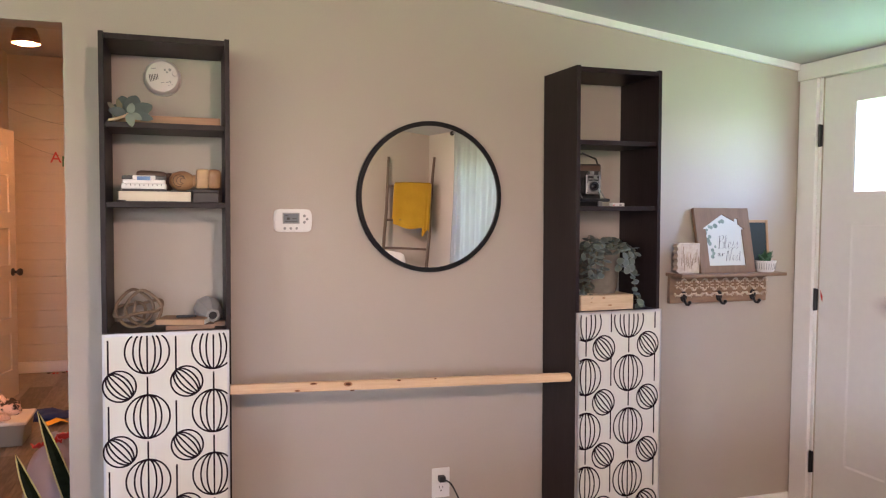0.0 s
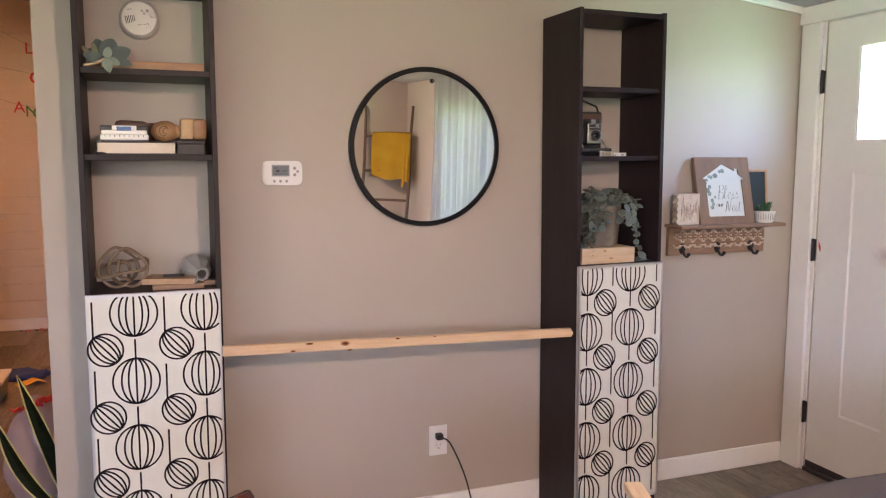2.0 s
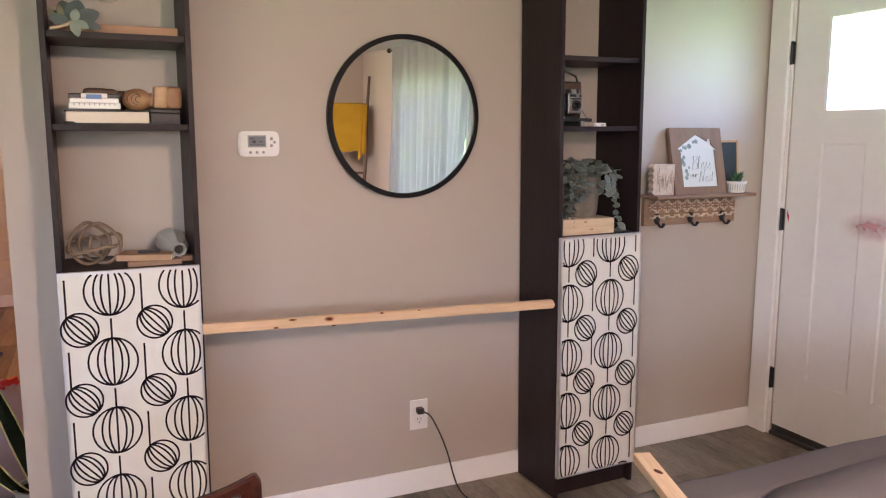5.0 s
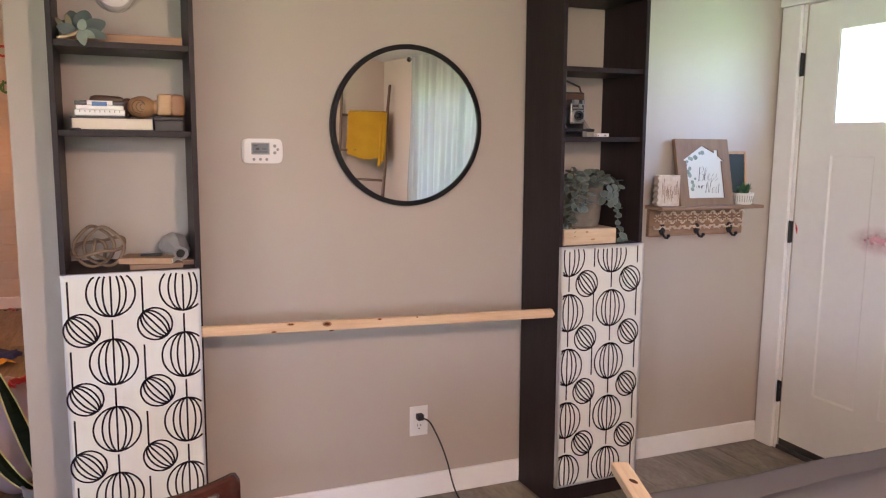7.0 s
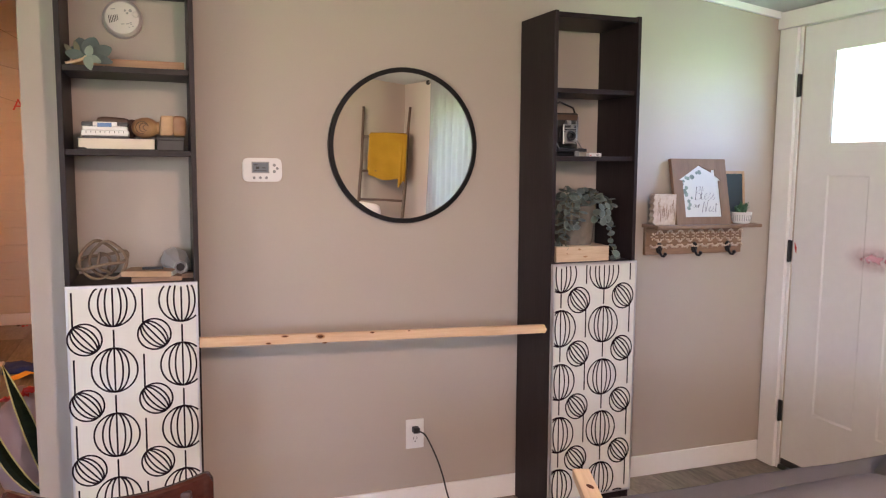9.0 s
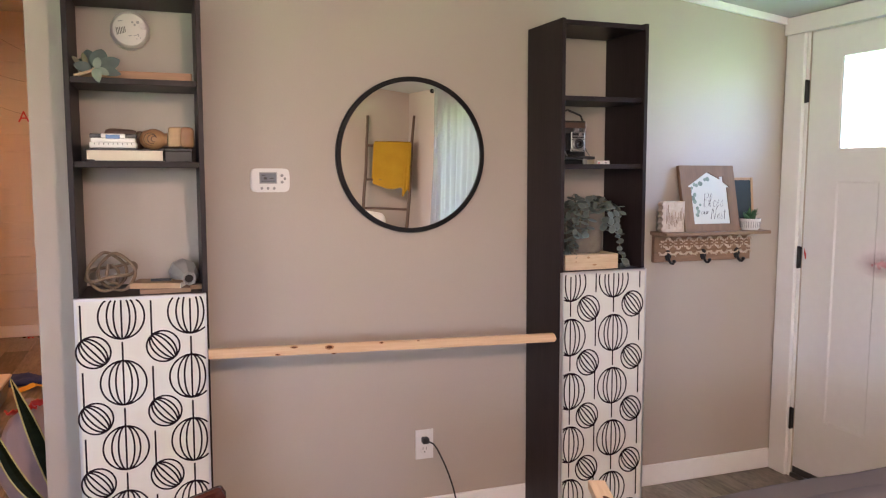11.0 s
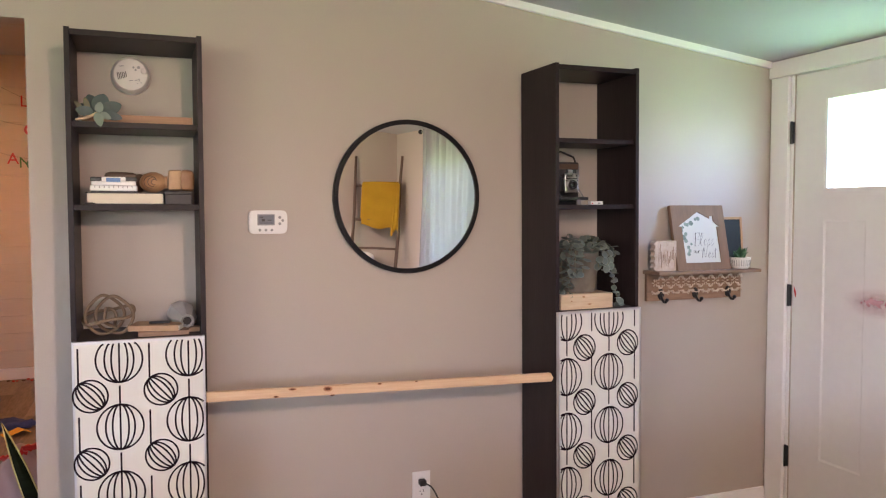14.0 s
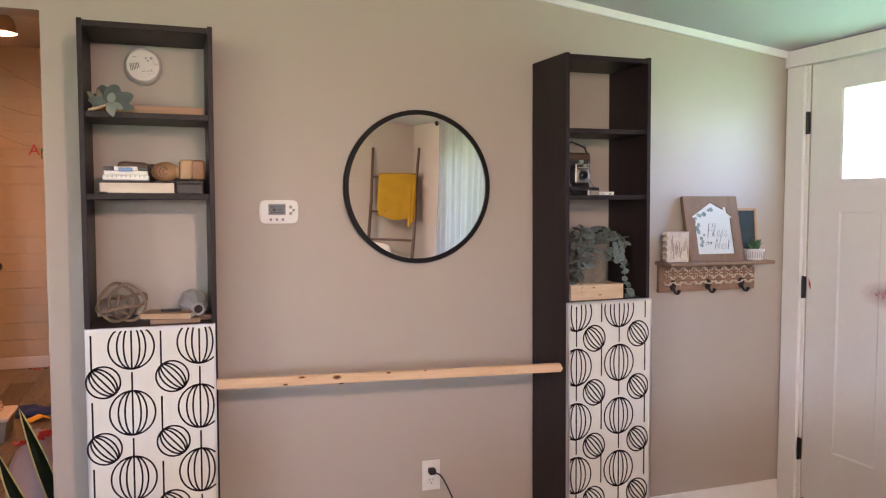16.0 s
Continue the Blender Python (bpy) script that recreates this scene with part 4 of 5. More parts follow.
for word, size, x, z in (("Bless", 0.043, 0.108, 0.112), ("our", 0.022, 0.094, 0.078), ("Nest", 0.036, 0.146, 0.056)):
    part("writing", script(word, size), DARKP, sign, "dark hand-lettered words").matrix_basis = pose(x, 0.0040, z) @ Matrix.Diagonal((1.75 if size < 0.03 else 1.2, 1, 0.95, 1))
rng = random.Random(11)
lf = bmesh.new()
for i in range(14):
    t = i / 13
    if t < 0.74:
        cx, cz = 0.072 + 0.012 * math.sin(9 * t) + rng.uniform(-0.014, 0.018), 0.075 + 0.200 * t
    else:
        cx, cz = 0.075 + 0.30 * (t - 0.74) + rng.uniform(-0.006, 0.006), 0.205 + 0.16 * (t - 0.74) + rng.uniform(-0.009, 0.006)
    r, a = rng.uniform(0.006, 0.012), rng.uniform(0, 6.28)
    vs = [lf.verts.new((cx + r * math.cos(a + k * 0.7854) * (1.0 if k % 4 else 1.25), 0.0044 - 0.00002 * i, cz + r * math.sin(a + k * 0.7854))) for k in range(8)]
    lf.faces.new(vs)
part("printed_leaves", lf, material("printed_sage", (0.20, 0.265, 0.215), 0.7, vary=0.6, grain=40, patch=30, bump=0), sign)

cb = thing("chalkboard", pose(2.305, -0.052, TOP, -6, 0, 0), "small chalkboard in a light oak frame", "chalkboard")
part("board", box(0.008, 0.003, 0.008, 0.140, 0.008, 0.232), SLATE, cb)
for a in ((0, 0, 0, 0.012, 0.012, 0.240), (0.136, 0, 0, 0.148, 0.012, 0.240), (0.0122, 0, 0, 0.1358, 0.012, 0.012), (0.0122, 0, 0.228, 0.1358, 0.012, 0.240)):
    part("frame_rail", box(*a, bevel=0.0015), OAKFRAME, cb)

blk = thing("carved_block", pose(1.925, -0.080, TOP), "small chippy whitewashed wooden block with a scalloped edge", "ornament")
bk = [(0.012, 0.0), (0.116, 0.0), (0.116, 0.134), (0.012, 0.134)]
for k in range(5):
    z = 0.134 - 0.0268 * k
    bk += [(0.003, z - 0.004), (-0.004, z - 0.013), (0.004, z - 0.0225)]
part("block", extruded(bk, 0, 0.032), WHITEWASH, blk)
gv = bmesh.new()
rng = random.Random(5)
for i in range(13):
    x, z = 0.022 + i * 0.0072, rng.uniform(0.012, 0.05)
    tube([(x, -0.0004, z), (x + rng.uniform(-0.003, 0.003), -0.0004, z + rng.uniform(0.03, 0.075))], [0.0008, 0.0015], 5, gv)
part("groove", gv, BARNWOOD, blk, "dark worn grooves")


def blade(length, width, thick, bend, n=7, tip=0.9, cup=0.25):
    """A fleshy leaf along +z, bent towards +y."""
    bm = bmesh.new()
    rows = []
    for i in range(n + 1):
        t = i / n
        w = width * (math.sin(math.pi * min(1, t * 0.93 + 0.05) ** tip) + 0.03) * 0.5
        a = bend * t
        cy, cz = length * (1 - math.cos(a)) / max(bend, 1e-3), length * math.sin(a) / max(bend, 1e-3)
        nrm = Vector((0, math.cos(a), -math.sin(a)))
        rows.append([bm.verts.new(Vector((w * k, cy, cz)) + nrm * (abs(k) * w * cup + s * thick * (1 - abs(k)) * (1 - t * 0.7))) for k, s in ((-1, 0), (-0.5, -1), (0, -1), (0.5, -1), (1, 0), (0.5, 1), (0, 1), (-0.5, 1))])
    for a, b in zip(rows, rows[1:]):
        for j in range(8):
            bm.faces.new((a[j], a[(j + 1) % 8], b[(j + 1) % 8], b[j])).smooth = True
    bm.faces.new(rows[0][::-1])
    bm.faces.new(rows[-1])
    bmesh.ops.recalc_face_normals(bm, faces=bm.faces)
    return bm


sp = thing("potted_succulent", pose(2.406, -0.075, TOP), "small green succulent in a white ribbed pot", "plant")
pot = bmesh.new()
prof = [(0, 0.002), (0.034, 0), (0.041, 0.01), (0.047, 0.052), (0.044, 0.052), (0.042, 0.042), (0, 0.040)]
spun(prof, 40, None, pot)
part("pot", pot, PLASTIC, sp, "white ribbed ceramic pot")
rb = bmesh.new()
for k in range(26):
    a = 2 * math.pi * k / 26
    tube([(0.0415 * math.cos(a), 0.0415 * math.sin(a), 0.012), (0.0455 * math.cos(a), 0.0455 * math.sin(a), 0.040)], 0.0016, 5, rb)
part("rib", rb, GREYBTN, sp, "grey painted ribs")
rng = random.Random(8)
for i in range(26):
    part("leaf", blade(rng.uniform(0.042, 0.068), 0.017, 0.0035, rng.uniform(0.3, 0.9), 5), CACTUS, sp).matrix_basis = pose(rng.uniform(-0.012, 0.012), rng.uniform(-0.012, 0.012), 0.040, rng.uniform(-28, 6), 0, i * 137.5)

# ---- things in the bookcase beside the opening ----
Z1, Z2, Z3 = 1.7335, 1.473, 1.044
su = thing("succulent_sprig", pose(-0.322, -0.225, Z1), "dusty blue-green artificial succulent sprig on a shelf", "plant")
part("stem", tube([(-0.050, -0.045, 0.004), (-0.03, -0.035, 0.009), (-0.005, -0.02, 0.020), (0.012, -0.015, 0.032)], [0.004, 0.005, 0.005, 0.004], 8), PALEWOOD, su, "pale cut stem")


def oval_leaf(length, width, bend=0.35):
    """A fleshy oval leaf along +z with a rounded tip, bent towards +y."""
    bm, rows = bmesh.new(), []
    for i in range(10):
        t = i / 9
        w = width * 0.5 * (max(0.02, math.sin(math.pi * min(1, 0.03 + 0.955 * t ** 0.85))) ** 0.62)
        a = bend * t
        mid, nrm = Vector((0, length * (1 - math.cos(a)) / bend, length * math.sin(a) / bend)), Vector((0, math.cos(a), -math.sin(a)))
        rows.append([bm.verts.new(mid + Vector((w * k, 0, 0)) + nrm * (-abs(k) * w * 0.22 + s * 0.0022 * (1 - abs(k)))) for k, s in ((-1, 0), (-0.5, -1), (0, -0.6), (0.5, -1), (1, 0), (0.5, 1), (0, 1), (-0.5, 1))])
    for a, b in zip(rows, rows[1:]):
        for j in range(8):
            bm.faces.new((a[j], a[(j + 1) % 8], b[(j + 1) % 8], b[j])).smooth = True
    bm.faces.new(rows[0][::-1])
    bm.faces.new(rows[-1])
    bmesh.ops.recalc_face_normals(bm, faces=bm.faces)
    return bm


for x, y, z, L, W, rx, ry, mt in (
        (0.008, 0.010, 0.034, 0.078, 0.062, -8, 20, SUCC), (-0.002, 0.012, 0.036, 0.072, 0.052, -12, -14, SUCC),
        (0.018, 0.004, 0.034, 0.078, 0.054, 6, 66, SUCC), (0.000, -0.008, 0.028, 0.062, 0.040, 22, -78, SUCC),
        (-0.016, 0.000, 0.042, 0.044, 0.021, 5, -16, STEM), (-0.034, 0.000, 0.040, 0.040, 0.018, 8, -38, STEM),
        (0.014, -0.036, 0.028, 0.040, 0.030, 6, 12, SUCCPALE), (0.012, -0.050, 0.026, 0.055, 0.034, 32, 166, SUCCPALE),
        (0.020, -0.040, 0.026, 0.042, 0.027, 24, 118, SUCCPALE), (0.018, -0.020, 0.030, 0.078, 0.036, 14, 104, SUCC),
        (0.004, 0.016, 0.030, 0.060, 0.045, -25, 45, SUCC), (-0.012, 0.010, 0.030, 0.056, 0.040, -15, -48, SUCC)):
    part("leaf", oval_leaf(L * 0.88, W * 0.84), mt, su).matrix_basis = pose(x, y, z, rx, ry, 0)

pl = thing("wooden_plank", pose(-0.36, -0.20, Z1), "short brown stained wooden plank lying on a shelf", "plank")
part("plank", box(0.0, 0, 0, 0.338, 0.085, 0.031, bevel=0.002), WALNUT, pl)

bo = thing("thick_book", pose(-0.350, -0.262, Z2), "thick closed book lying with its pale pages outwards", "book")
part("page_block", box(0.004, 0.003, 0.0032, 0.229, 0.155, 0.0355, bevel=0.001), PAGES, bo, "cream page edges")
bm = box(0.0, 0, 0, 0.233, 0.160, 0.003)
slab(bm, 0.0, 0, 0.0357, 0.233, 0.160, 0.0387)
slab(bm, 0.0, 0.1555, 0.003, 0.233, 0.160, 0.0357)
part("cover", bm, COVER, bo)
db = thing("dark_box", pose(-0.115, -0.235, Z2), "small dark box under a wooden block", "box")
part("box_body", box(0, 0, 0, 0.085, 0.12, 0.034, bevel=0.002), COVER, db)
part("lid", box(-0.001, -0.001, 0.0342, 0.086, 0.121, 0.0445, bevel=0.002), COVER, db)
DV = Z2 + 0.039
dv = thing("label_gadget", pose(-0.338, -0.250, DV), "white gadget with a scale of ticks and a blue label", "gadget")
part("foot", box(0.002, 0.004, 0, 0.138, 0.076, 0.0045, bevel=0.001), DARKP, dv, "dark foot")
part("base", box(0, 0, 0.0047, 0.140, 0.080, 0.0225, bevel=0.003), PLASTIC, dv)
part("body", box(0.004, 0.004, 0.0227, 0.136, 0.076, 0.036, bevel=0.003), PLASTIC, dv)
part("tray", box(0.001, 0.012, 0.0362, 0.139, 0.078, 0.0495, bevel=0.003), DARKP, dv, "dark top tray")
part("tray_rim", box(0.001, 0.005, 0.0362, 0.034, 0.0118, 0.0475, bevel=0.002), DARKP, dv)
part("tray_rim", box(0.106, 0.005, 0.0362, 0.139, 0.0118, 0.0475, bevel=0.002), DARKP, dv)
part("label_plate", box(0.0345, 0.002, 0.0362, 0.1055, 0.0118, 0.0495, bevel=0.002), PLASTIC, dv)
part("label", box(0.048, -0.0004, 0.0335, 0.090, 0.0018, 0.0462, bevel=0.0009), BLUE, dv, "blue label")
for i in range(9):
    part("tick", box(0.014 + i * 0.0137, -0.0008, 0.0145, 0.0158 + i * 0.0137, 0.0006, 0.0205), DARKP, dv)
ud = thing("carved_wooden_case", pose(-0.30, -0.165, DV), "low dark brown carved wooden case behind a white gadget", "case")
bm = pillow(0, 0, 0, 0.100, 0.055, 0.066, 0.25, 4, cuts=5)
part("case_body", bm, DARKWOOD, ud)
part("rounded_end", pillow(0.085, -0.004, 0.0, 0.128, 0.046, 0.064, 0.5, 9, cuts=5), DARKWOOD, ud)
tb = thing("turned_wooden_ball", pose(-0.148, -0.190, DV + 0.001), "turned olive wood ball with carved swirls", "ornament")
part("ball", spun([(0, -0.044), (0.012, -0.042), (0.026, -0.031), (0.0335, -0.010), (0.034, 0.008), (0.028, 0.024), (0.020, 0.034), (0.021, 0.043), (0, 0.044)], 28, pose(0.0, 0, 0.034, 0, 90, 0)), OLIVEWOOD, tb)
sw = bmesh.new()
for k in range(3):
    pts = []
    for i in range(15):
        u, r = i / 14, 0.020 - 0.0055 * k
        px, pz = -0.010 + 0.006 * k + r * math.cos(0.6 + 4.4 * u), r * math.sin(0.6 + 4.4 * u)
        pts.append((px, -math.sqrt(max(1e-6, 0.0345 ** 2 - (px * 0.72) ** 2 - pz ** 2)), 0.034 + pz))
    tube(pts, 0.0012, 5, sw)
part("swirl", sw, DARKWOOD, tb, "dark carved swirl")
wb = thing("wooden_block", pose(-0.104, -0.232, Z2 + 0.045), "rounded wooden block with a pale end", "ornament")
part("block", pillow(0.038, 0, 0, 0.082, 0.066, 0.066, 0.3, 4, cuts=5), OLIVEWOOD, wb)
part("pale_end", pillow(0.0, 0.0, 0.0, 0.042, 0.066, 0.067, 0.2, 8, cuts=5), LIGHTWOOD, wb, "pale sapwood end")
pn = thing("pen", pose(-0.352, -0.2655, Z2), "thin black pen at a shelf edge", "pen")
part("barrel", tube([(0, 0, 0.0035), (0.022, -0.0005, 0.0035), (0.03, -0.0008, 0.0035)], [0.0034, 0.0034, 0.0015], 8), DARKP, pn)

rk = thing("rope_knot", pose(-0.294, -0.175, Z3), "ball of loosely looped jute rope", "ornament")
for i, (r, rx, ry, rz, dx, dz) in enumerate(((0.078, 10, -9, 0, 0.0, 0.066), (0.063, 84, 0, 34, -0.012, 0.066), (0.062, 92, 0, -30, 0.016, 0.064), (0.034, 70, 20, 60, 0.004, 0.058))):
    m = Matrix.Translation((dx, 0, dz)) @ pose(0, 0, 0, rx, ry, rz)
    pts = [m @ Vector((r * (1 + 0.06 * math.sin(2 * a + i)) * math.cos(a), r * (1 + 0.05 * math.cos(3 * a + i)) * math.sin(a), 0.006 * math.sin(3 * a + 2 * i))) for a in [2 * math.pi * k / 48 for k in range(48)]]
    part("rope_loop", tube(pts, 0.0054, 8, closed=True), ROPE, rk)
rb2 = thing("old_book", pose(-0.236, -0.236, Z3 + 0.0165, 0, 0, -15) @ Matrix.Diagonal((1, 1, 0.78, 1)), "old tan book with worn page edges", "book")
part("page_block", box(0.003, 0.003, 0.002, 0.163, 0.105, 0.0205, bevel=0.001), PAPER, rb2, "cream page edges")
bm = box(0, 0, 0.0, 0.160, 0.108, 0.0018)
slab(bm, 0, 0, 0.0207, 0.160, 0.108, 0.0225)
slab(bm, 0, -0.0016, 0.0, 0.160, 0.0026, 0.0225)
part("cover", bm, TANCOVER, rb2)
ub = thing("wooden_board", pose(-0.205, -0.266, Z3, 0, 0, 1), "flat brown wooden piece under a book", "board")
part("plank", box(0, 0, 0, 0.158, 0.05, 0.0158, bevel=0.002), BARNWOOD, ub)
uc = thing("wooden_board", pose(-0.200, -0.214, Z3, 0, 0, 2), "flat brown wooden piece behind another board", "board")
part("plank", box(0, 0, 0, 0.192, 0.045, 0.0158, bevel=0.002), BARNWOOD, uc)
vz = thing("ceramic_bottle", pose(-0.064, -0.150, Z3 + 0.049, 97, 0, 10) @ Matrix.Scale(1.1, 4), "grey faceted ceramic bottle lying on its side", "vase")
part("bottle", spun([(0, -0.055), (0.028, -0.055), (0.038, -0.045), (0.044, -0.012), (0.039, 0.028), (0.021, 0.052), (0.0195, 0.060), (0.021, 0.072), (0.0165, 0.0725), (0.013, 0.066), (0.012, 0.03), (0, 0.028)], 8), CERAMIC, vz)
part("bottle_bore", spun([(0, 0.0665), (0.0128, 0.0668)], 16), DARKP, vz, "dark bottle opening")
tg = thing("dark_clip", pose(-0.172, -0.215, Z3 + 0.0343, 0, 0, -2), "small dark metal clip lying on a book", "clip")
part("clip", box(0, 0, 0, 0.066, 0.014, 0.008, bevel=0.002), BLACKM, tg)

# ---- things in the bookcase near the front door ----
vc = thing("folding_camera", pose(1.375, -0.120, Z2, 0, 0, -4), "vintage black folding camera with chrome lens plate and handle", "camera")
part("body", box(-0.018, 0.0, 0.0, 0.134, 0.045, 0.178, bevel=0.006), LEATHER, vc)
part("chrome_edge", box(0.1342, 0.004, 0.118, 0.1375, 0.041, 0.165, bevel=0.001), CHROME, vc)
part("handle", tube([(-0.006, 0.02, 0.174), (0.002, 0.02, 0.196), (0.058, 0.02, 0.222), (0.118, 0.02, 0.200), (0.128, 0.02, 0.174)], 0.0042, 8), LEATHER, vc, "leather carrying strap")
part("top_rail", box(-0.012, -0.006, 0.148, 0.128, -0.0005, 0.170, bevel=0.002), DARKWOOD, vc, "dark wooden top rail")
part("drop_bed", box(0.0, -0.105, 0.020, 0.124, -0.001, 0.032, bevel=0.002), BLACKM, vc)
bl = bmesh.new()
for k in range(6):
    s = 0.040 - 0.003 * k
    slab(bl, 0.058 - s, -0.012 * k - 0.011, 0.085 - s, 0.058 + s, -0.012 * k - 0.001, 0.085 + s, bevel=0.002)
part("bellows", bl, LEATHER, vc)
part("lens_plate", box(0.030, -0.083, 0.050, 0.090, -0.0735, 0.128, bevel=0.003), CHROME, vc, "chrome shutter plate")
part("plate_recess", box(0.035, -0.0838, 0.104, 0.085, -0.0831, 0.123, bevel=0.0003), BLACKM, vc)
part("speed_scale", box(0.038, -0.0846, 0.109, 0.082, -0.0839, 0.114, bevel=0.0003), CHROME, vc)
part("lens_ring", spun([(0, 0.006), (0.011, 0.004), (0.013, 0.014), (0.018, 0.014), (0.0195, 0.006), (0.0195, 0)], 28, pose(0.061, -0.083, 0.082, 90)), BLACKM, vc, "black lens mount")
part("focus_ring", spun([(0.0235, 0.0), (0.0235, 0.005), (0.0200, 0.007), (0.0200, 0.0), (0.0235, 0.0)], 28, pose(0.061, -0.0831, 0.082, 90)), CHROME, vc)
part("lens", spun([(0, 0.009), (0.008, 0.0075), (0.0125, 0.0045)], 20, pose(0.061, -0.083, 0.082, 90)), LENS, vc, "dark glass lens")
part("shutter_dial", spun([(0, 0.004), (0.007, 0.004), (0.0075, 0)], 14, pose(0.068, -0.0846, 0.118, 90)), CHROME, vc)
for x, z in ((0.036, 0.056), (0.084, 0.056), (0.036, 0.099), (0.084, 0.099)):
    part("screw", spun([(0, 0.0014), (0.0022, 0.001), (0.0026, 0)], 10, pose(x, -0.083, z, 90)), BLACKM, vc)
part("viewfinder", box(0.046, -0.080, 0.1282, 0.066, -0.060, 0.143, bevel=0.002), CHROME, vc, "small chrome viewfinder")
for x in (0.000, 0.122):
    part("side_post", tube([(x, -0.006, 0.108), (x, -0.006, 0.146)], 0.0028, 8), CHROME, vc)
for x in (0.010, 0.108):
    part("strut", tube([(x, -0.004, 0.10), (x, -0.098, 0.028)], 0.0026, 6), CHROME, vc)
part("focus_foot", box(0.072, -0.112, 0.0, 0.088, -0.10, 0.022, bevel=0.002), CHROME, vc)
part("distance_scale", box(0.088, -0.104, 0.030, 0.112, -0.03, 0.033, bevel=0.001), BLACKM, vc)
sb = thing("small_white_box", pose(1.508, -0.225, Z2, 0, 0, 3), "small white box with dark print", "box")
part("box_body", box(0, 0, 0, 0.058, 0.022, 0.0155, bevel=0.001), PLASTIC, sb)
part("print_mark", box(0.004, -0.0004, 0.004, 0.010, 0.0, 0.0085), RED, sb)
part("print_mark", box(0.034, -0.0004, 0.004, 0.045, 0.0, 0.0105), GREYBTN, sb)

wd = thing("wooden_riser", pose(1.355, -0.262, 1.056, 0, 0, 0), "thick pale pine offcut under a pot", "block")
part("offcut", box(-0.004, 0, 0, 0.236, 0.20, 0.062, bevel=0.002), PALEWOOD, wd)
for x, z, rx, rz in ((0.10, 0.050, 0.007, 0.004), (0.128, 0.020, 0.010, 0.0035), (0.045, 0.034, 0.004, 0.002)):
    part("knot", spun([(0, 0.0006), (1, 0)], 12, pose(x, -0.0001, z, 90) @ Matrix.Diagonal((rx, rz, 1, 1))), OLIVEWOOD, wd, "brown knot")
ZP = 1.056 + 0.0625
pp = thing("trailing_plant", pose(1.487, -0.155, ZP), "trailing eucalyptus in a weathered concrete pot", "plant")
part("pot", spun([(0, 0), (0.070, 0), (0.078, 0.02), (0.088, 0.14), (0.089, 0.178), (0.079, 0.178), (0.077, 0.15), (0, 0.148)], 40), CONCRETE, pp, "weathered grey-brown concrete pot")
part("soil", spun([(0, 0.150), (0.074, 0.149)], 24), SOIL, pp)


def disc_leaf(r):
    bm = bmesh.new()
    n = 12
    c = bm.verts.new((0, r * 0.9, 0.0))
    ring1 = [bm.verts.new((0.64 * r * math.cos(2 * math.pi * k / n), r * 0.9 + 0.85 * r * math.sin(2 * math.pi * k / n), 0.14 * r)) for k in range(n)]
    ring2 = [bm.verts.new((r * 0.76 * math.cos(2 * math.pi * k / n), r * 0.9 + r * math.sin(2 * math.pi * k / n), 0.10 * r)) for k in range(n)]
    for k in range(n):
        j = (k + 1) % n
        bm.faces.new((c, ring1[k], ring1[j])).smooth = True
        f = bm.faces.new((ring1[k], ring2[k], ring2[j], ring1[j]))
        f.smooth, f.material_index = True, 1
    return bm


LEAVES = []
for k in range(3):
    me = mesh_of("leaf", disc_leaf(0.015 + 0.0035 * k), LEAF)
    me.materials.append(LEAFRIM)
    LEAVES.append(me)
rng = random.Random(21)


def sprig(points, every, seed_turn, size=1):
    """A hanging stem with round leaves in pairs."""
    P = [Vector(p) for p in points]
    pts = []
    for i in range(len(P) - 1):
        p0, p1, p2, p3 = (P[min(max(i + k, 0), len(P) - 1)] for k in (-1, 0, 1, 2))
        for s in range(6):
            t = s / 6
            pts.append(0.5 * ((2 * p1) + (p2 - p0) * t + (2 * p0 - 5 * p1 + 4 * p2 - p3) * t * t + (3 * p1 - p0 - 3 * p2 + p3) * t ** 3))
    pts.append(P[-1])
    part("stem", tube(pts, 0.0016, 6), STEM, pp)
    run = 0.0
    for a, b in zip(pts, pts[1:]):
        run += (b - a).length
        if run >= every:
            run = 0.0
            for side in (-1, 1):
                ob = new("leaf", LEAVES[min(2, max(0, size + rng.choice((-1, 0, 0, 1))))])
                ob.parent = pp
                d = (b - a).normalized()
                yaw = math.degrees(math.atan2(d.y, d.x)) + side * rng.uniform(55, 95) - 90
                ob.matrix_basis = Matrix.Translation(b) @ pose(0, 0, 0, 0, 0, yaw) @ pose(0, 0, 0, rng.uniform(-75, 10), rng.uniform(-35, 35), 0)


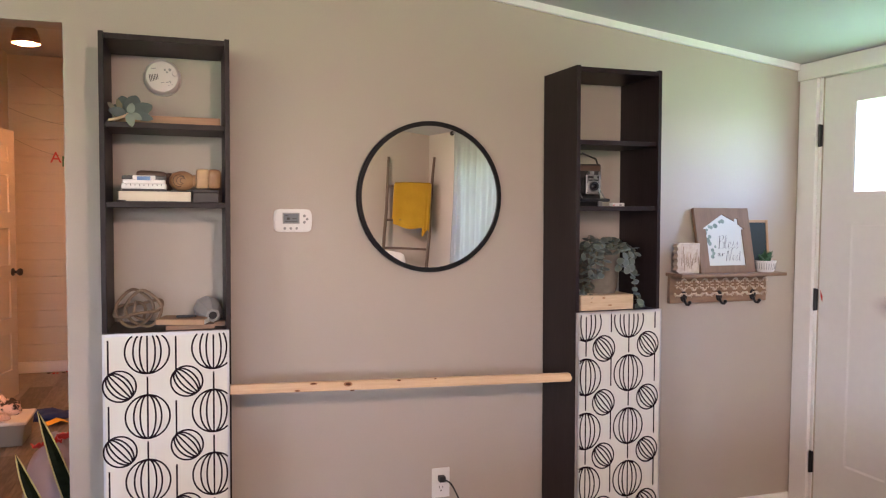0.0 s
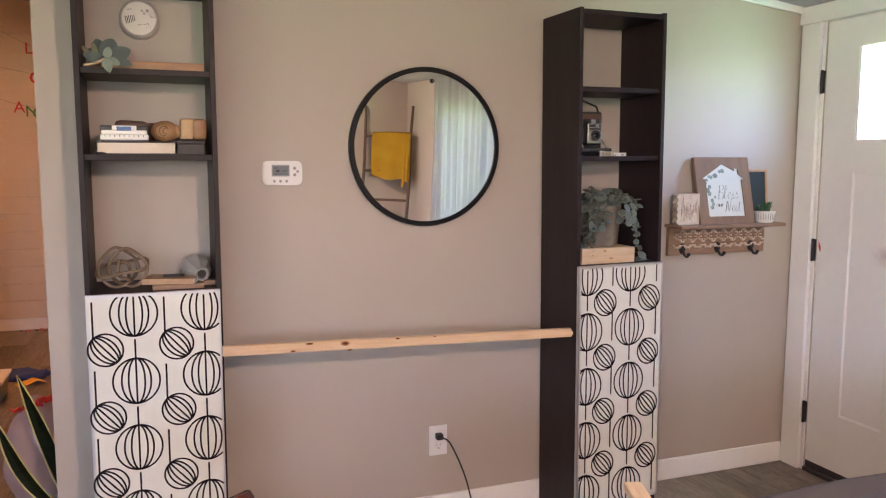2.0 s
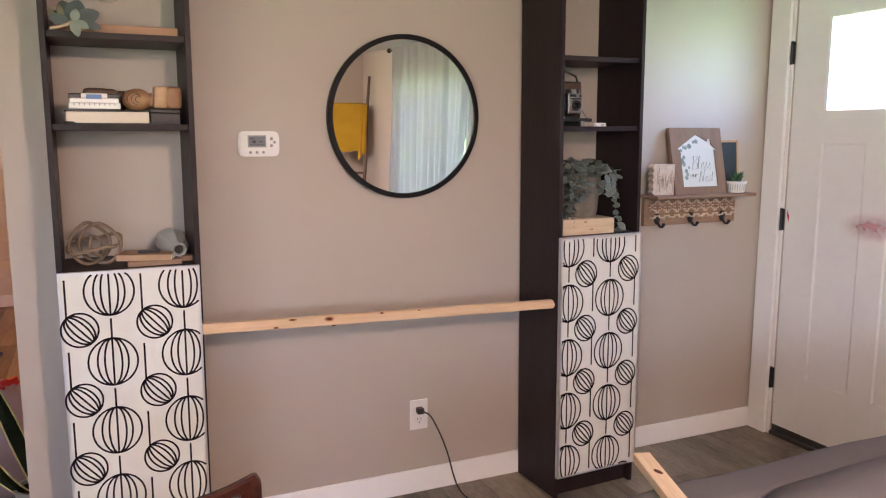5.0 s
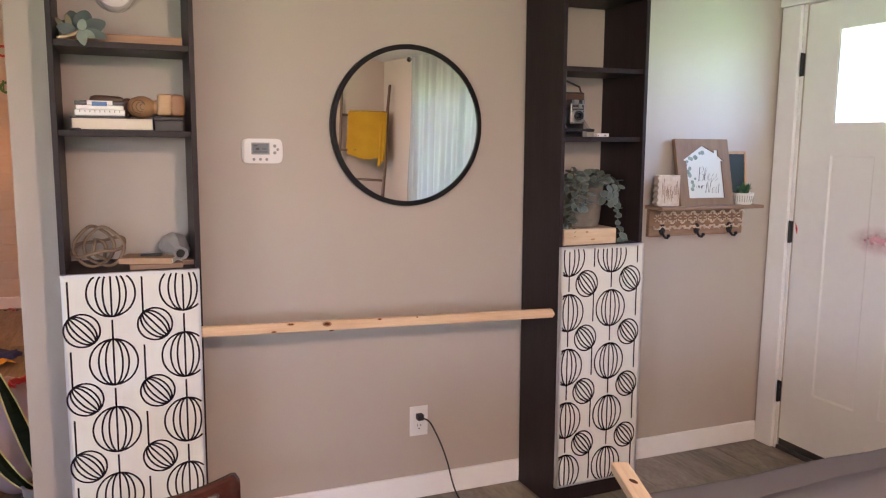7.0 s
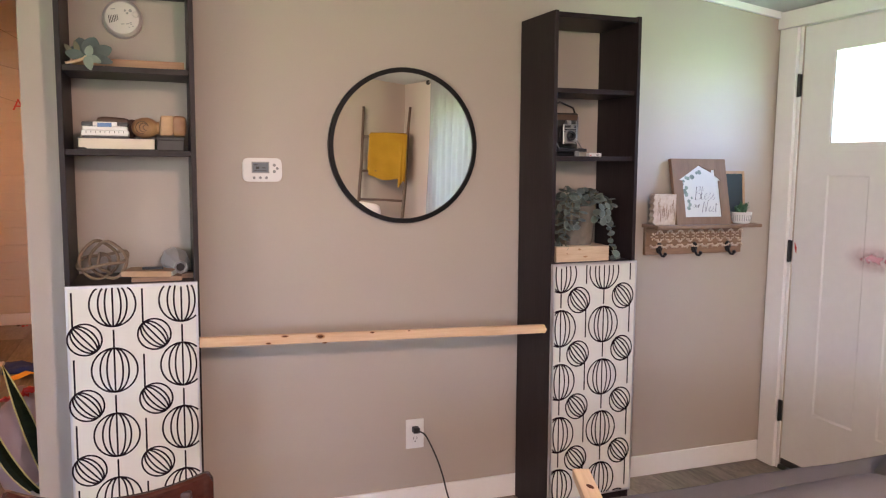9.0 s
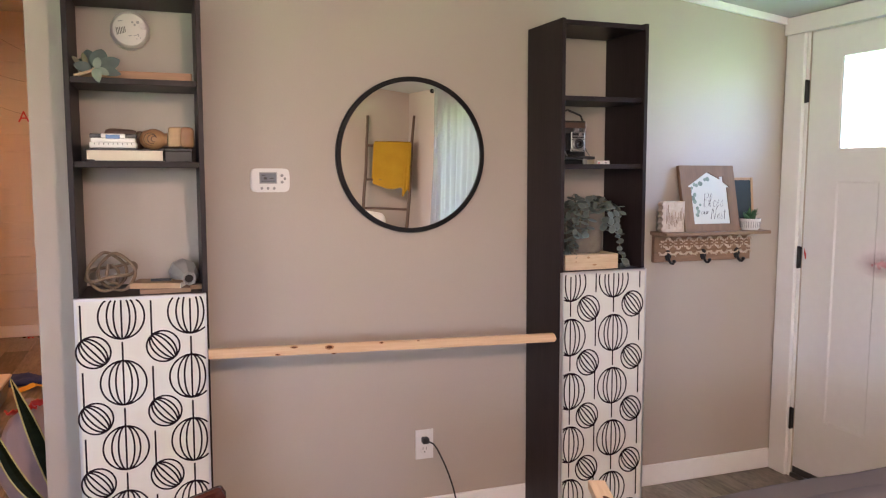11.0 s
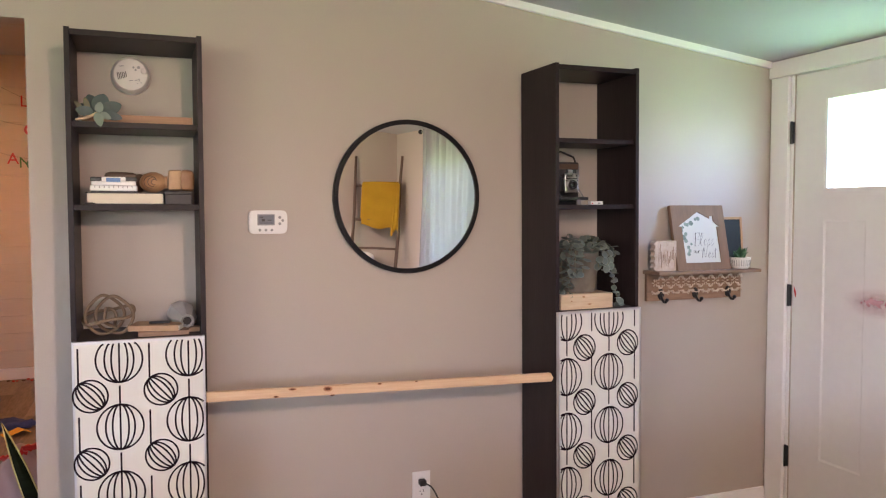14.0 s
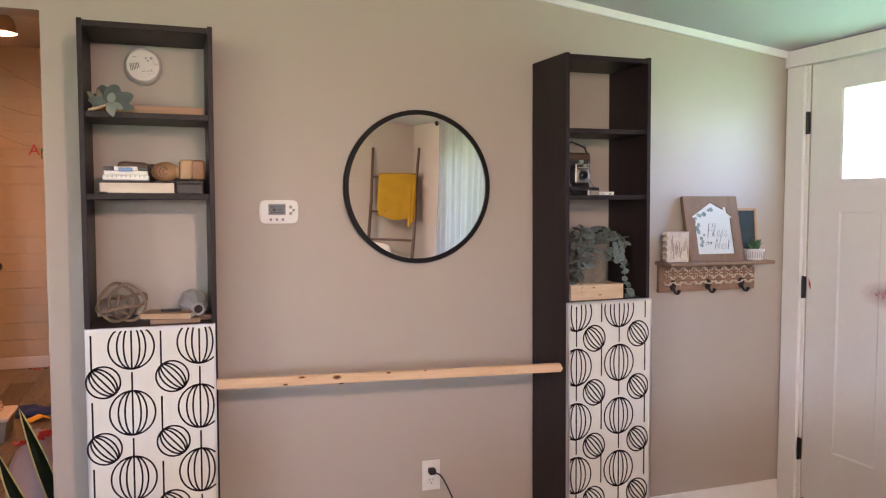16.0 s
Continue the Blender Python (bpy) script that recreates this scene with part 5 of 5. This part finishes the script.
for pts in (
        [(0.03, -0.02, 0.15), (0.05, -0.06, 0.205), (0.085, -0.085, 0.190), (0.105, -0.095, 0.120), (0.110, -0.100, 0.050), (0.122, -0.108, -0.015), (0.128, -0.110, -0.045)],
        [(0.02, -0.03, 0.15), (0.06, -0.075, 0.200), (0.110, -0.085, 0.185), (0.130, -0.085, 0.150)],
        [(0.0, -0.03, 0.15), (0.01, -0.08, 0.205), (0.030, -0.105, 0.165), (0.035, -0.108, 0.105)],
        [(-0.02, -0.03, 0.15), (-0.03, -0.08, 0.200), (-0.035, -0.105, 0.150), (-0.040, -0.108, 0.075)],
        [(-0.03, -0.02, 0.15), (-0.065, -0.06, 0.195), (-0.085, -0.075, 0.130), (-0.088, -0.080, 0.060), (-0.082, -0.085, 0.000)],
        [(-0.03, 0.0, 0.15), (-0.05, -0.02, 0.215), (-0.085, -0.03, 0.195)],
        [(0.02, 0.01, 0.15), (0.04, 0.01, 0.220), (0.085, 0.0, 0.215)],
        [(0.0, 0.02, 0.15), (-0.01, 0.02, 0.225), (-0.04, 0.01, 0.235)],
        [(0.01, -0.04, 0.15), (0.05, -0.09, 0.190), (0.075, -0.105, 0.130), (0.078, -0.108, 0.085)],
        [(0.03, 0.02, 0.15), (0.08, 0.02, 0.205), (0.105, 0.0, 0.175)],
        [(-0.01, -0.03, 0.15), (-0.045, -0.07, 0.200), (-0.066, -0.098, 0.140), (-0.070, -0.102, 0.075)],
        [(-0.03, -0.01, 0.15), (-0.075, -0.035, 0.190), (-0.105, -0.055, 0.120), (-0.108, -0.070, 0.045), (-0.102, -0.080, -0.010)],
        [(0.0, -0.02, 0.15), (-0.02, -0.055, 0.215), (-0.075, -0.075, 0.190)],
        [(0.01, 0.0, 0.15), (0.02, -0.02, 0.225), (0.055, -0.045, 0.218), (0.085, -0.055, 0.195)]):
    sprig(pts, 0.020, 0, 0 if len(pts) > 5 else 1)

# ---- ceiling lamp of the living room, unseen, its form assumed ----
cl = thing("ceiling_lamp", pose(0.46, -3.72, ceil_z(0.46) - 0.014), "pendant ceiling lamp with a metal ring and frosted diffuser", "ceiling lamp")
part("canopy", spun([(0, 0.01), (0.11, 0.008), (0.12, -0.012), (0, -0.014)], 32), TRIM, cl)
part("stem", tube([(0, 0, -0.01), (0, 0, -0.19)], 0.006, 8), BLACKM, cl)
part("ring", spun([(0.17, -0.175), (0.175, -0.20), (0.168, -0.20), (0.165, -0.175), (0.17, -0.175)], 40), BLACKM, cl)
part("diffuser", spun([(0, -0.184), (0.160, -0.184), (0.160, -0.190), (0, -0.190)], 40), PLASTIC, cl, "frosted diffuser")
for k in range(3):
    a = k * 2.094
    part("arm", tube([(0, 0, -0.185), (0.168 * math.cos(a), 0.168 * math.sin(a), -0.188)], 0.004, 6), BLACKM, cl)

# ---- corner seen in the mirror ----
ld = thing("blanket_ladder", pose(2.385, SOUTH + 0.20, 0, 0, 0, 35), "rustic brown wooden blanket ladder leaning on the wall", "ladder")


def on_ladder(x, z, off=0.0):
    """A point of the leaning ladder; off is towards the room."""
    return Vector((x, 0.27 * (1 - z / 1.9) + 0.02 + off, z))


for sx, w0, w1 in ((-1, 0.272, 0.282), (1, 0.262, 0.278)):
    pts = [on_ladder(sx * (w0 + (w1 - w0) * k / 6) + 0.006 * math.sin(2.1 * k + sx), 1.88 * k / 6) for k in range(7)]
    part("rail", tube(pts, [0.021, 0.02, 0.02, 0.019, 0.018, 0.017, 0.015], 10), LADDERWOOD, ld)
for z in (0.35, 0.81, 1.14, 1.535):
    part("rung", tube([on_ladder(-0.275, z, -0.008), on_ladder(0.0, z + 0.004, -0.008), on_ladder(0.265, z, -0.008)], 0.014, 8), LADDERWOOD, ld)

tw = thing("mustard_throw", pose(2.385, SOUTH + 0.20, 0, 0, 0, 35), "mustard yellow knitted throw hanging folded over a ladder rung", "blanket")


def drape(x0, x1, top, low, off, seed, sag=0.03, bm=None, fringe=0.0):
    bm = bm or bmesh.new()
    nx, nz = 26, 22
    grid = []
    for i in range(nx + 1):
        col = []
        for j in range(nz + 1):
            u, t = i / nx, j / nz
            bottom = low + sag * math.sin(5 * u + seed) - 0.12 * max(0, u - 0.72) * fringe
            z = top + (bottom - top) * t
            fold = 0.008 * t * math.sin(13 * u + seed) + 0.005 * noise.noise(Vector((u * 5, t * 4, seed)))
            p = on_ladder(x0 + (x1 - x0) * u, z, off + fold)
            col.append(bm.verts.new(p))
        grid.append(col)
    for i in range(nx):
        for j in range(nz):
            bm.faces.new((grid[i][j], grid[i + 1][j], grid[i + 1][j + 1], grid[i][j + 1])).smooth = True
    return bm


def thick(bm, t):
    bmesh.ops.recalc_face_normals(bm, faces=bm.faces)
    bmesh.ops.solidify(bm, geom=list(bm.faces), thickness=t)
    return bm


part("front_fold", thick(drape(-0.185, 0.262, 1.567, 1.13, 0.028, 1.0), 0.006), MUSTARD, tw)
part("under_fold", thick(drape(-0.175, 0.268, 1.563, 1.07, 0.014, 2.2, 0.03, fringe=1.0), 0.006), MUSTARD, tw)
part("edge_fold", thick(drape(0.192, 0.278, 1.565, 1.0, 0.036, 4.0, 0.04), 0.006), MUSTARD, tw)
part("back_fold", thick(drape(-0.175, 0.245, 1.567, 1.25, -0.030, 3.0), 0.006), MUSTARD, tw)
part("top_fold", tube([on_ladder(-0.18, 1.558, -0.004), on_ladder(0.02, 1.562, -0.002), on_ladder(0.255, 1.558, -0.004)], 0.026, 10), MUSTARD, tw)

wp = thing("white_cushion", pose(1.84, SOUTH + 0.95, 0.0), "white cushion standing upright before the ladder", "cushion")
part("cushion", pillow(-0.15, -0.07, 0.0, 0.15, 0.07, 0.85, 0.5, 6, pose(0, 0, 0.0, -4, 8, 0)), PLASTIC, wp)

rod = thing("curtain_rod", pose(EAST - 0.085, 0, 2.115), "dark metal curtain rod with ball finial", "curtain rod")
part("rod", tube([(0, -4.96, 0), (0, -2.75, 0)], 0.011, 12), BLACKM, rod)
for y in (-5.0, -2.72):
    part("finial", spun([(0, -0.026), (0.014, -0.022), (0.026, 0), (0.014, 0.022), (0, 0.026)], 16, pose(0, y, 0)), BLACKM, rod)
for y in (-4.88, -2.8):
    bm = tube([(0, y, -0.012), (0.0845, y, -0.012)], 0.006, 8)
    spun([(0, 0), (0.025, 0), (0.022, 0.008), (0, 0.009)], 16, pose(0.0845, y, -0.012, 0, -90), bm)
    part("bracket", bm, BLACKM, rod)


def curtain(y0, y1, folds, seed, label, sway=0.0):
    c = thing("curtain", pose(EAST - 0.118, 0, 0), label, "curtain", "sheer curtain panels")
    bm = bmesh.new()
    n, rows = folds * 12, 20
    grid = []
    for i in range(n + 1):
        col = []
        for j in range(rows + 1):
            u, t = i / n, j / rows
            z = 2.135 - 2.10 * t
            spread = 0.75 + 0.35 * t
            wob = noise.noise(Vector((u * 11, t * 1.3, seed)))
            x = (0.012 + 0.016 * abs(noise.noise(Vector((u * 9, seed, 2.0))))) * spread * math.sin(2 * math.pi * folds * u + 3.4 * wob + 2.6 * math.sin(5 * u + seed)) + 0.010 * math.sin(47 * u + 5 * wob + seed) + 0.035 * wob * t
            y = y0 + (y1 - y0) * u + 0.09 * t * wob - sway * t * t * u * u
            col.append(bm.verts.new((x, y, z)))
        grid.append(col)
    for i in range(n):
        for j in range(rows):
            bm.faces.new((grid[i][j], grid[i + 1][j], grid[i + 1][j + 1], grid[i][j + 1])).smooth = True
    part("cloth", bm, CURTAIN, c)


curtain(-4.86, -3.02, 14, 1.3, "white sheer curtain panel hanging from a dark rod", 0.30)
curtain(-3.06, -2.74, 3, 5.1, "narrow white sheer curtain panel at the window edge")

# ---- hall ----
hd = thing("door_2", pose(-1.588, 2.945, 0.0, 0, 0, -12.5), "cream panelled hall door standing ajar", "door")
hd["kind"] = "structure"
W, Tk = 0.755, 0.035
bm = bmesh.new()
for y0, y1, z0, z1 in ((0, 0.10, 0.01, 2.04), (W - 0.10, W, 0.01, 2.04)):
    slab(bm, 0, y0, z0, Tk, y1, z1)
ZS = (0.01, 0.22, 0.50, 0.62, 0.90, 1.02, 1.30, 1.42, 1.70, 1.80, 1.93, 2.04)
for k in range(0, 12, 2):
    slab(bm, 0, 0.10, ZS[k], Tk, W - 0.10, ZS[k + 1])
part("slab", bm, SHIPLAP, hd)
for k in range(1, 11, 2):
    part("panel", box(0.010, 0.101, ZS[k] + 0.001, Tk - 0.010, W - 0.101, ZS[k + 1] - 0.001, bevel=0.006), SHIPLAP, hd)
bm = spun([(0, 0), (0.030, 0), (0.030, 0.006), (0.011, 0.012), (0.011, 0.034), (0.024, 0.042), (0.029, 0.054), (0.024, 0.066), (0, 0.072)], 20, pose(Tk, W - 0.065, 0.965, 0, 90))
part("door_knob", bm, BLACKM, hd, "black round door knob")

hl = thing("dome_lamp", pose(-1.09, 2.5, 2.485), "small bronze dome pendant lamp, lit", "lamp")
part("shade", spun([(0.084, 0.0), (0.081, 0.035), (0.066, 0.085), (0.035, 0.118), (0.010, 0.128), (0.010, 0.122), (0.032, 0.112), (0.062, 0.080), (0.077, 0.034), (0.081, 0.0), (0.084, 0.0)], 36), BRASS, hl, "bronze metal dome shade")
part("stem", tube([(0, 0, 0.125), (0, 0, 0.294)], 0.006, 8), BRASS, hl)
part("canopy", spun([(0, 0.2945), (0.05, 0.2945), (0.045, 0.275), (0, 0.27)], 20), BRASS, hl)
part("globe", spun([(0, 0.112), (0.022, 0.105), (0.038, 0.085), (0.042, 0.062), (0.036, 0.042), (0, 0.036)], 20), LAMPWHITE, hl, "lit white bulb")

GARLAND = (("L", -1.172, 2.345, RED), ("O", -1.133, 2.093, RED), ("A", -1.278, 1.855, RED), ("N", -1.192, 1.822, GREEN), ("O", -1.123, 1.80, GREEN))
gl = thing("letter_garland", pose(0, FAR - 0.006, 0), "string garland of red and green card letters on shiplap", "garland")
for ch_, x, z, mt in GARLAND:
    if ch_ == "O":
        part("letter", spun([(0.030, 0), (0.050, 0), (0.050, 0.004), (0.030, 0.004), (0.030, 0)], 20, pose(x + 0.04, -0.001, z + 0.055, 90)), mt, gl)
    else:
        part("letter", letters(ch_, 0.135, 0.002), mt, gl).location = (x, -0.003, z)
for a, b, sag in (((-1.5, 2.62), (-0.7, 2.28), 0.05), ((-1.6, 2.32), (-0.75, 2.2), 0.07), ((-1.55, 2.05), (-0.8, 1.93), 0.08)):
    part("string", tube([(a[0] + (b[0] - a[0]) * k / 12, -0.002, a[1] + (b[1] - a[1]) * k / 12 - sag * 4 * (k / 12) * (1 - k / 12)) for k in range(13)], 0.0013, 5), STEM, gl)

bn = thing("storage_bin", pose(-1.445, 2.2, 0), "cloudy plastic storage bin full of toys, with a white lid", "storage bin")
bm = bmesh.new()
o = [(0, 0), (0.36, 0), (0.36, 0.32), (0, 0.32)]
lo = [bm.verts.new((0.02 + x * 0.89, 0.02 + y * 0.9, 0.003)) for x, y in o]
hi = [bm.verts.new((x, y, 0.135)) for x, y in o]
bm.faces.new(lo[::-1])
for k in range(4):
    bm.faces.new((lo[k], lo[(k + 1) % 4], hi[(k + 1) % 4], hi[k]))
part("tub", thick(bm, 0.003), CLEARBIN, bn)
part("lid", box(-0.012, -0.012, 0.1355, 0.372, 0.332, 0.158, bevel=0.008), PLASTIC, bn, "white bin lid")
part("toys", pillow(0.035, 0.035, 0.007, 0.325, 0.29, 0.115, 0.3, 2, cuts=6), TOYFILL, bn)


def heap(name, x, y, z, sx, sy, sz, mat, label, category, seed):
    t = thing(name, pose(x, y, z), label, category)
    bm = bmesh.new()
    bmesh.ops.create_uvsphere(bm, u_segments=28, v_segments=14, radius=1)
    for v in bm.verts:
        n1 = noise.noise(v.co * 1.7 + Vector((seed, 0, 0))) * 0.5 + noise.noise(v.co * 4.5 + Vector((seed, 3, 0))) * 0.28
        v.co = Vector((v.co.x * sx * (1 + n1 * 0.6), v.co.y * sy * (1 + n1 * 0.6), max(0, v.co.z + 0.35) / 1.35 * sz * (1 + n1)))
    for f in bm.faces:
        f.smooth = True
    part("cloth", bm, mat, t)


heap("folded_clothes", -1.27, 2.42, 0.1585, 0.12, 0.09, 0.10, PATTERN, "crumpled dark patterned clothes on a bin lid", "clothes", 1)
heap("lace_cloth", -1.27, 2.27, 0.1585, 0.09, 0.06, 0.045, PEACH, "peach lace cloth on a bin lid", "clothes", 7)
heap("blue_cloth", -1.08, 2.88, 0.001, 0.16, 0.09, 0.05, BLUECLOTH, "crumpled blue cloth on the floor", "clothes", 4)
yc = thing("yellow_card", pose(-1.0, 2.70, 0.001, 0, 0, 25), "bent yellow card on the floor", "card")
bm = bmesh.new()
vs = [[bm.verts.new((x, y, z)) for y in (-0.05, 0.05)] for x, z in ((-0.08, 0.002), (-0.03, 0.012), (0.03, 0.03), (0.08, 0.008))]
for a, b in zip(vs, vs[1:]):
    bm.faces.new((a[0], b[0], b[1], a[1]))
part("card", thick(bm, 0.0015), YELLOW, yc)
rng = random.Random(3)
for k in range(7):
    t = thing("toy_scrap", pose(-1.30 + 0.035 * k + rng.uniform(-0.01, 0.01), FAR - 0.09 + rng.uniform(-0.04, 0.03), 0.0, 0, 0, rng.uniform(0, 90)), "tiny red or brown toy scrap on the floor", "toy", "toy scraps by the wall")
    part("scrap", box(-0.011, -0.008, 0.0002, 0.011, 0.008, rng.uniform(0.006, 0.014), bevel=0.002), RED if k % 3 else CHERRY, t)

bg = thing("plastic_bag", pose(-0.665, 0.62, 0), "thin white plastic bag with red ties, stuffed full", "bag")
bm = bmesh.new()
bmesh.ops.create_uvsphere(bm, u_segments=40, v_segments=24, radius=1)
for v in bm.verts:
    w = noise.noise(v.co * 2.3) * 0.12 + noise.noise(v.co * 7) * 0.06
    r = 0.145 * (1 + w) * (1 - 0.25 * max(0, v.co.z))
    v.co = Vector((v.co.x * r, v.co.y * r * 0.9, 0.002 + (v.co.z + 1) * 0.245 * (1 + 0.3 * w)))
for f in bm.faces:
    f.smooth = True
part("sack", bm, BAG, bg)
part("filling", pillow(-0.09, -0.08, 0.01, 0.09, 0.08, 0.36, 0.45, 9, cuts=6), PEACH, bg, "pale cloth inside the bag")
rng = random.Random(17)
for x, dz in ((-0.06, -0.012), (-0.01, 0.004), (0.045, 0.008)):
    m = [(x + 0.034 * (k / 6 - 0.5) * 2 + rng.uniform(-0.006, 0.006), -0.075 - 0.02 * math.sin(k * 1.1), 0.478 + dz + rng.uniform(-0.014, 0.014)) for k in range(7)]
    part("tie", tube(m, [0.006, 0.014, 0.017, 0.012, 0.018, 0.013, 0.005], 6, flat=0.3), RED, bg, "red drawstring tie")

sn = thing("snake_plant", pose(-0.53, 0.34, 0), "snake plant with dark banded leaves and yellow margins", "plant")
part("pot", spun([(0, 0), (0.07, 0), (0.088, 0.13), (0.092, 0.15), (0.082, 0.15), (0.079, 0.135), (0, 0.133)], 32), CERAMIC, sn, "grey ceramic pot")
part("soil", spun([(0, 0.137), (0.078, 0.136)], 24), SOIL, sn)


def sword(base, tip, width, face, bow=0.0):
    b, t = Vector(base), Vector(tip)
    body_, rim_ = bmesh.new(), bmesh.new()
    n = 14
    rows, edges = [], [[], []]
    d = (t - b)
    side = Vector((math.cos(face), math.sin(face), 0))
    side = (side - d.normalized() * side.dot(d.normalized())).normalized()
    nor = d.normalized().cross(side)
    for i in range(n + 1):
        s = i / n
        w = width * (0.62 + 0.5 * math.sin(math.pi * s ** 0.8)) * (1 - s ** 5) * 0.5 + 0.0008
        c = b + d * s + nor * 0.03 * math.sin(2.4 * s) * d.length + Vector((bow * math.sin(math.pi * s ** 0.7), 0, 0))
        rows.append([body_.verts.new(c + side * w * k + nor * (0.22 * w * abs(k) + sg * 0.0022)) for k, sg in ((-1, 0), (0, 1), (1, 0), (0, -1))])
        for e, k in ((0, -1), (1, 1)):
            edges[e].append(c + side * w * k + nor * 0.22 * w)
    for p, q in zip(rows, rows[1:]):
        for j in range(4):
            body_.faces.new((p[j], p[(j + 1) % 4], q[(j + 1) % 4], q[j])).smooth = True
    bmesh.ops.recalc_face_normals(body_, faces=body_.faces)
    for e in edges:
        tube(e, [0.0034] * n + [0.001], 6, rim_)
    leaf = part("leaf", body_, SNAKE, sn)
    part("leaf_margin", rim_, SNAKERIM, leaf, "yellow leaf margin")


sword((-0.01, 0.0, 0.13), (-0.168, 0.01, 0.651), 0.046, 0.25, 0.006)
sword((-0.05, -0.02, 0.13), (-0.246, 0.0, 0.494), 0.040, 0.4, -0.035)
sword((0.01, 0.03, 0.13), (-0.085, 0.05, 0.405), 0.04, 0.7)
sword((0.03, 0.01, 0.13), (0.05, 0.06, 0.56), 0.055, -0.3)
sword((0.02, -0.03, 0.13), (0.09, -0.02, 0.46), 0.05, 0.2)

# ---- boards and planks of walls and floors ----
rng = random.Random(12)
step = 0.1505
bd = mesh_of("board", box(-1.6, 0.004, 0.003, 0.6, 0.02, step - 0.003, bevel=0.0015), SHIPLAP)
for k in range(18):
    ob = new("board", bd)
    ob.parent = far
    ob.location = (0, FAR - 0.001, 0.098 + k * step if k < 17 else HC - step)
floor = bpy.data.objects["floor"]
PW, PL = 0.178, 1.22
plank = mesh_of("plank", box(0.0009, 0.0009, -0.0075, PW - 0.0009, PL - 0.0009, 0.0, bevel=0.0006), PLANK)
x, col = -1.72, 0
while x < EAST - 0.02:
    y = SOUTH - rng.uniform(0.1, 1.1)
    end = FAR if x < 0.55 else 0.0
    while y < end:
        ob = new("plank", plank)
        ob.parent = floor
        a, b = max(y, SOUTH - 0.02), min(y + PL, end + 0.01)
        ob.location = (x, a, -0.0003 * rng.random())
        ob.scale = (1, (b - a) / PL, 1)
        y += PL
    x += PW
bm = bmesh.new()
slab(bm, WEST + 0.01, SOUTH, -0.0075, -1.722, 0, -0.0004)
part("plank_field", bm, PLANK, floor)
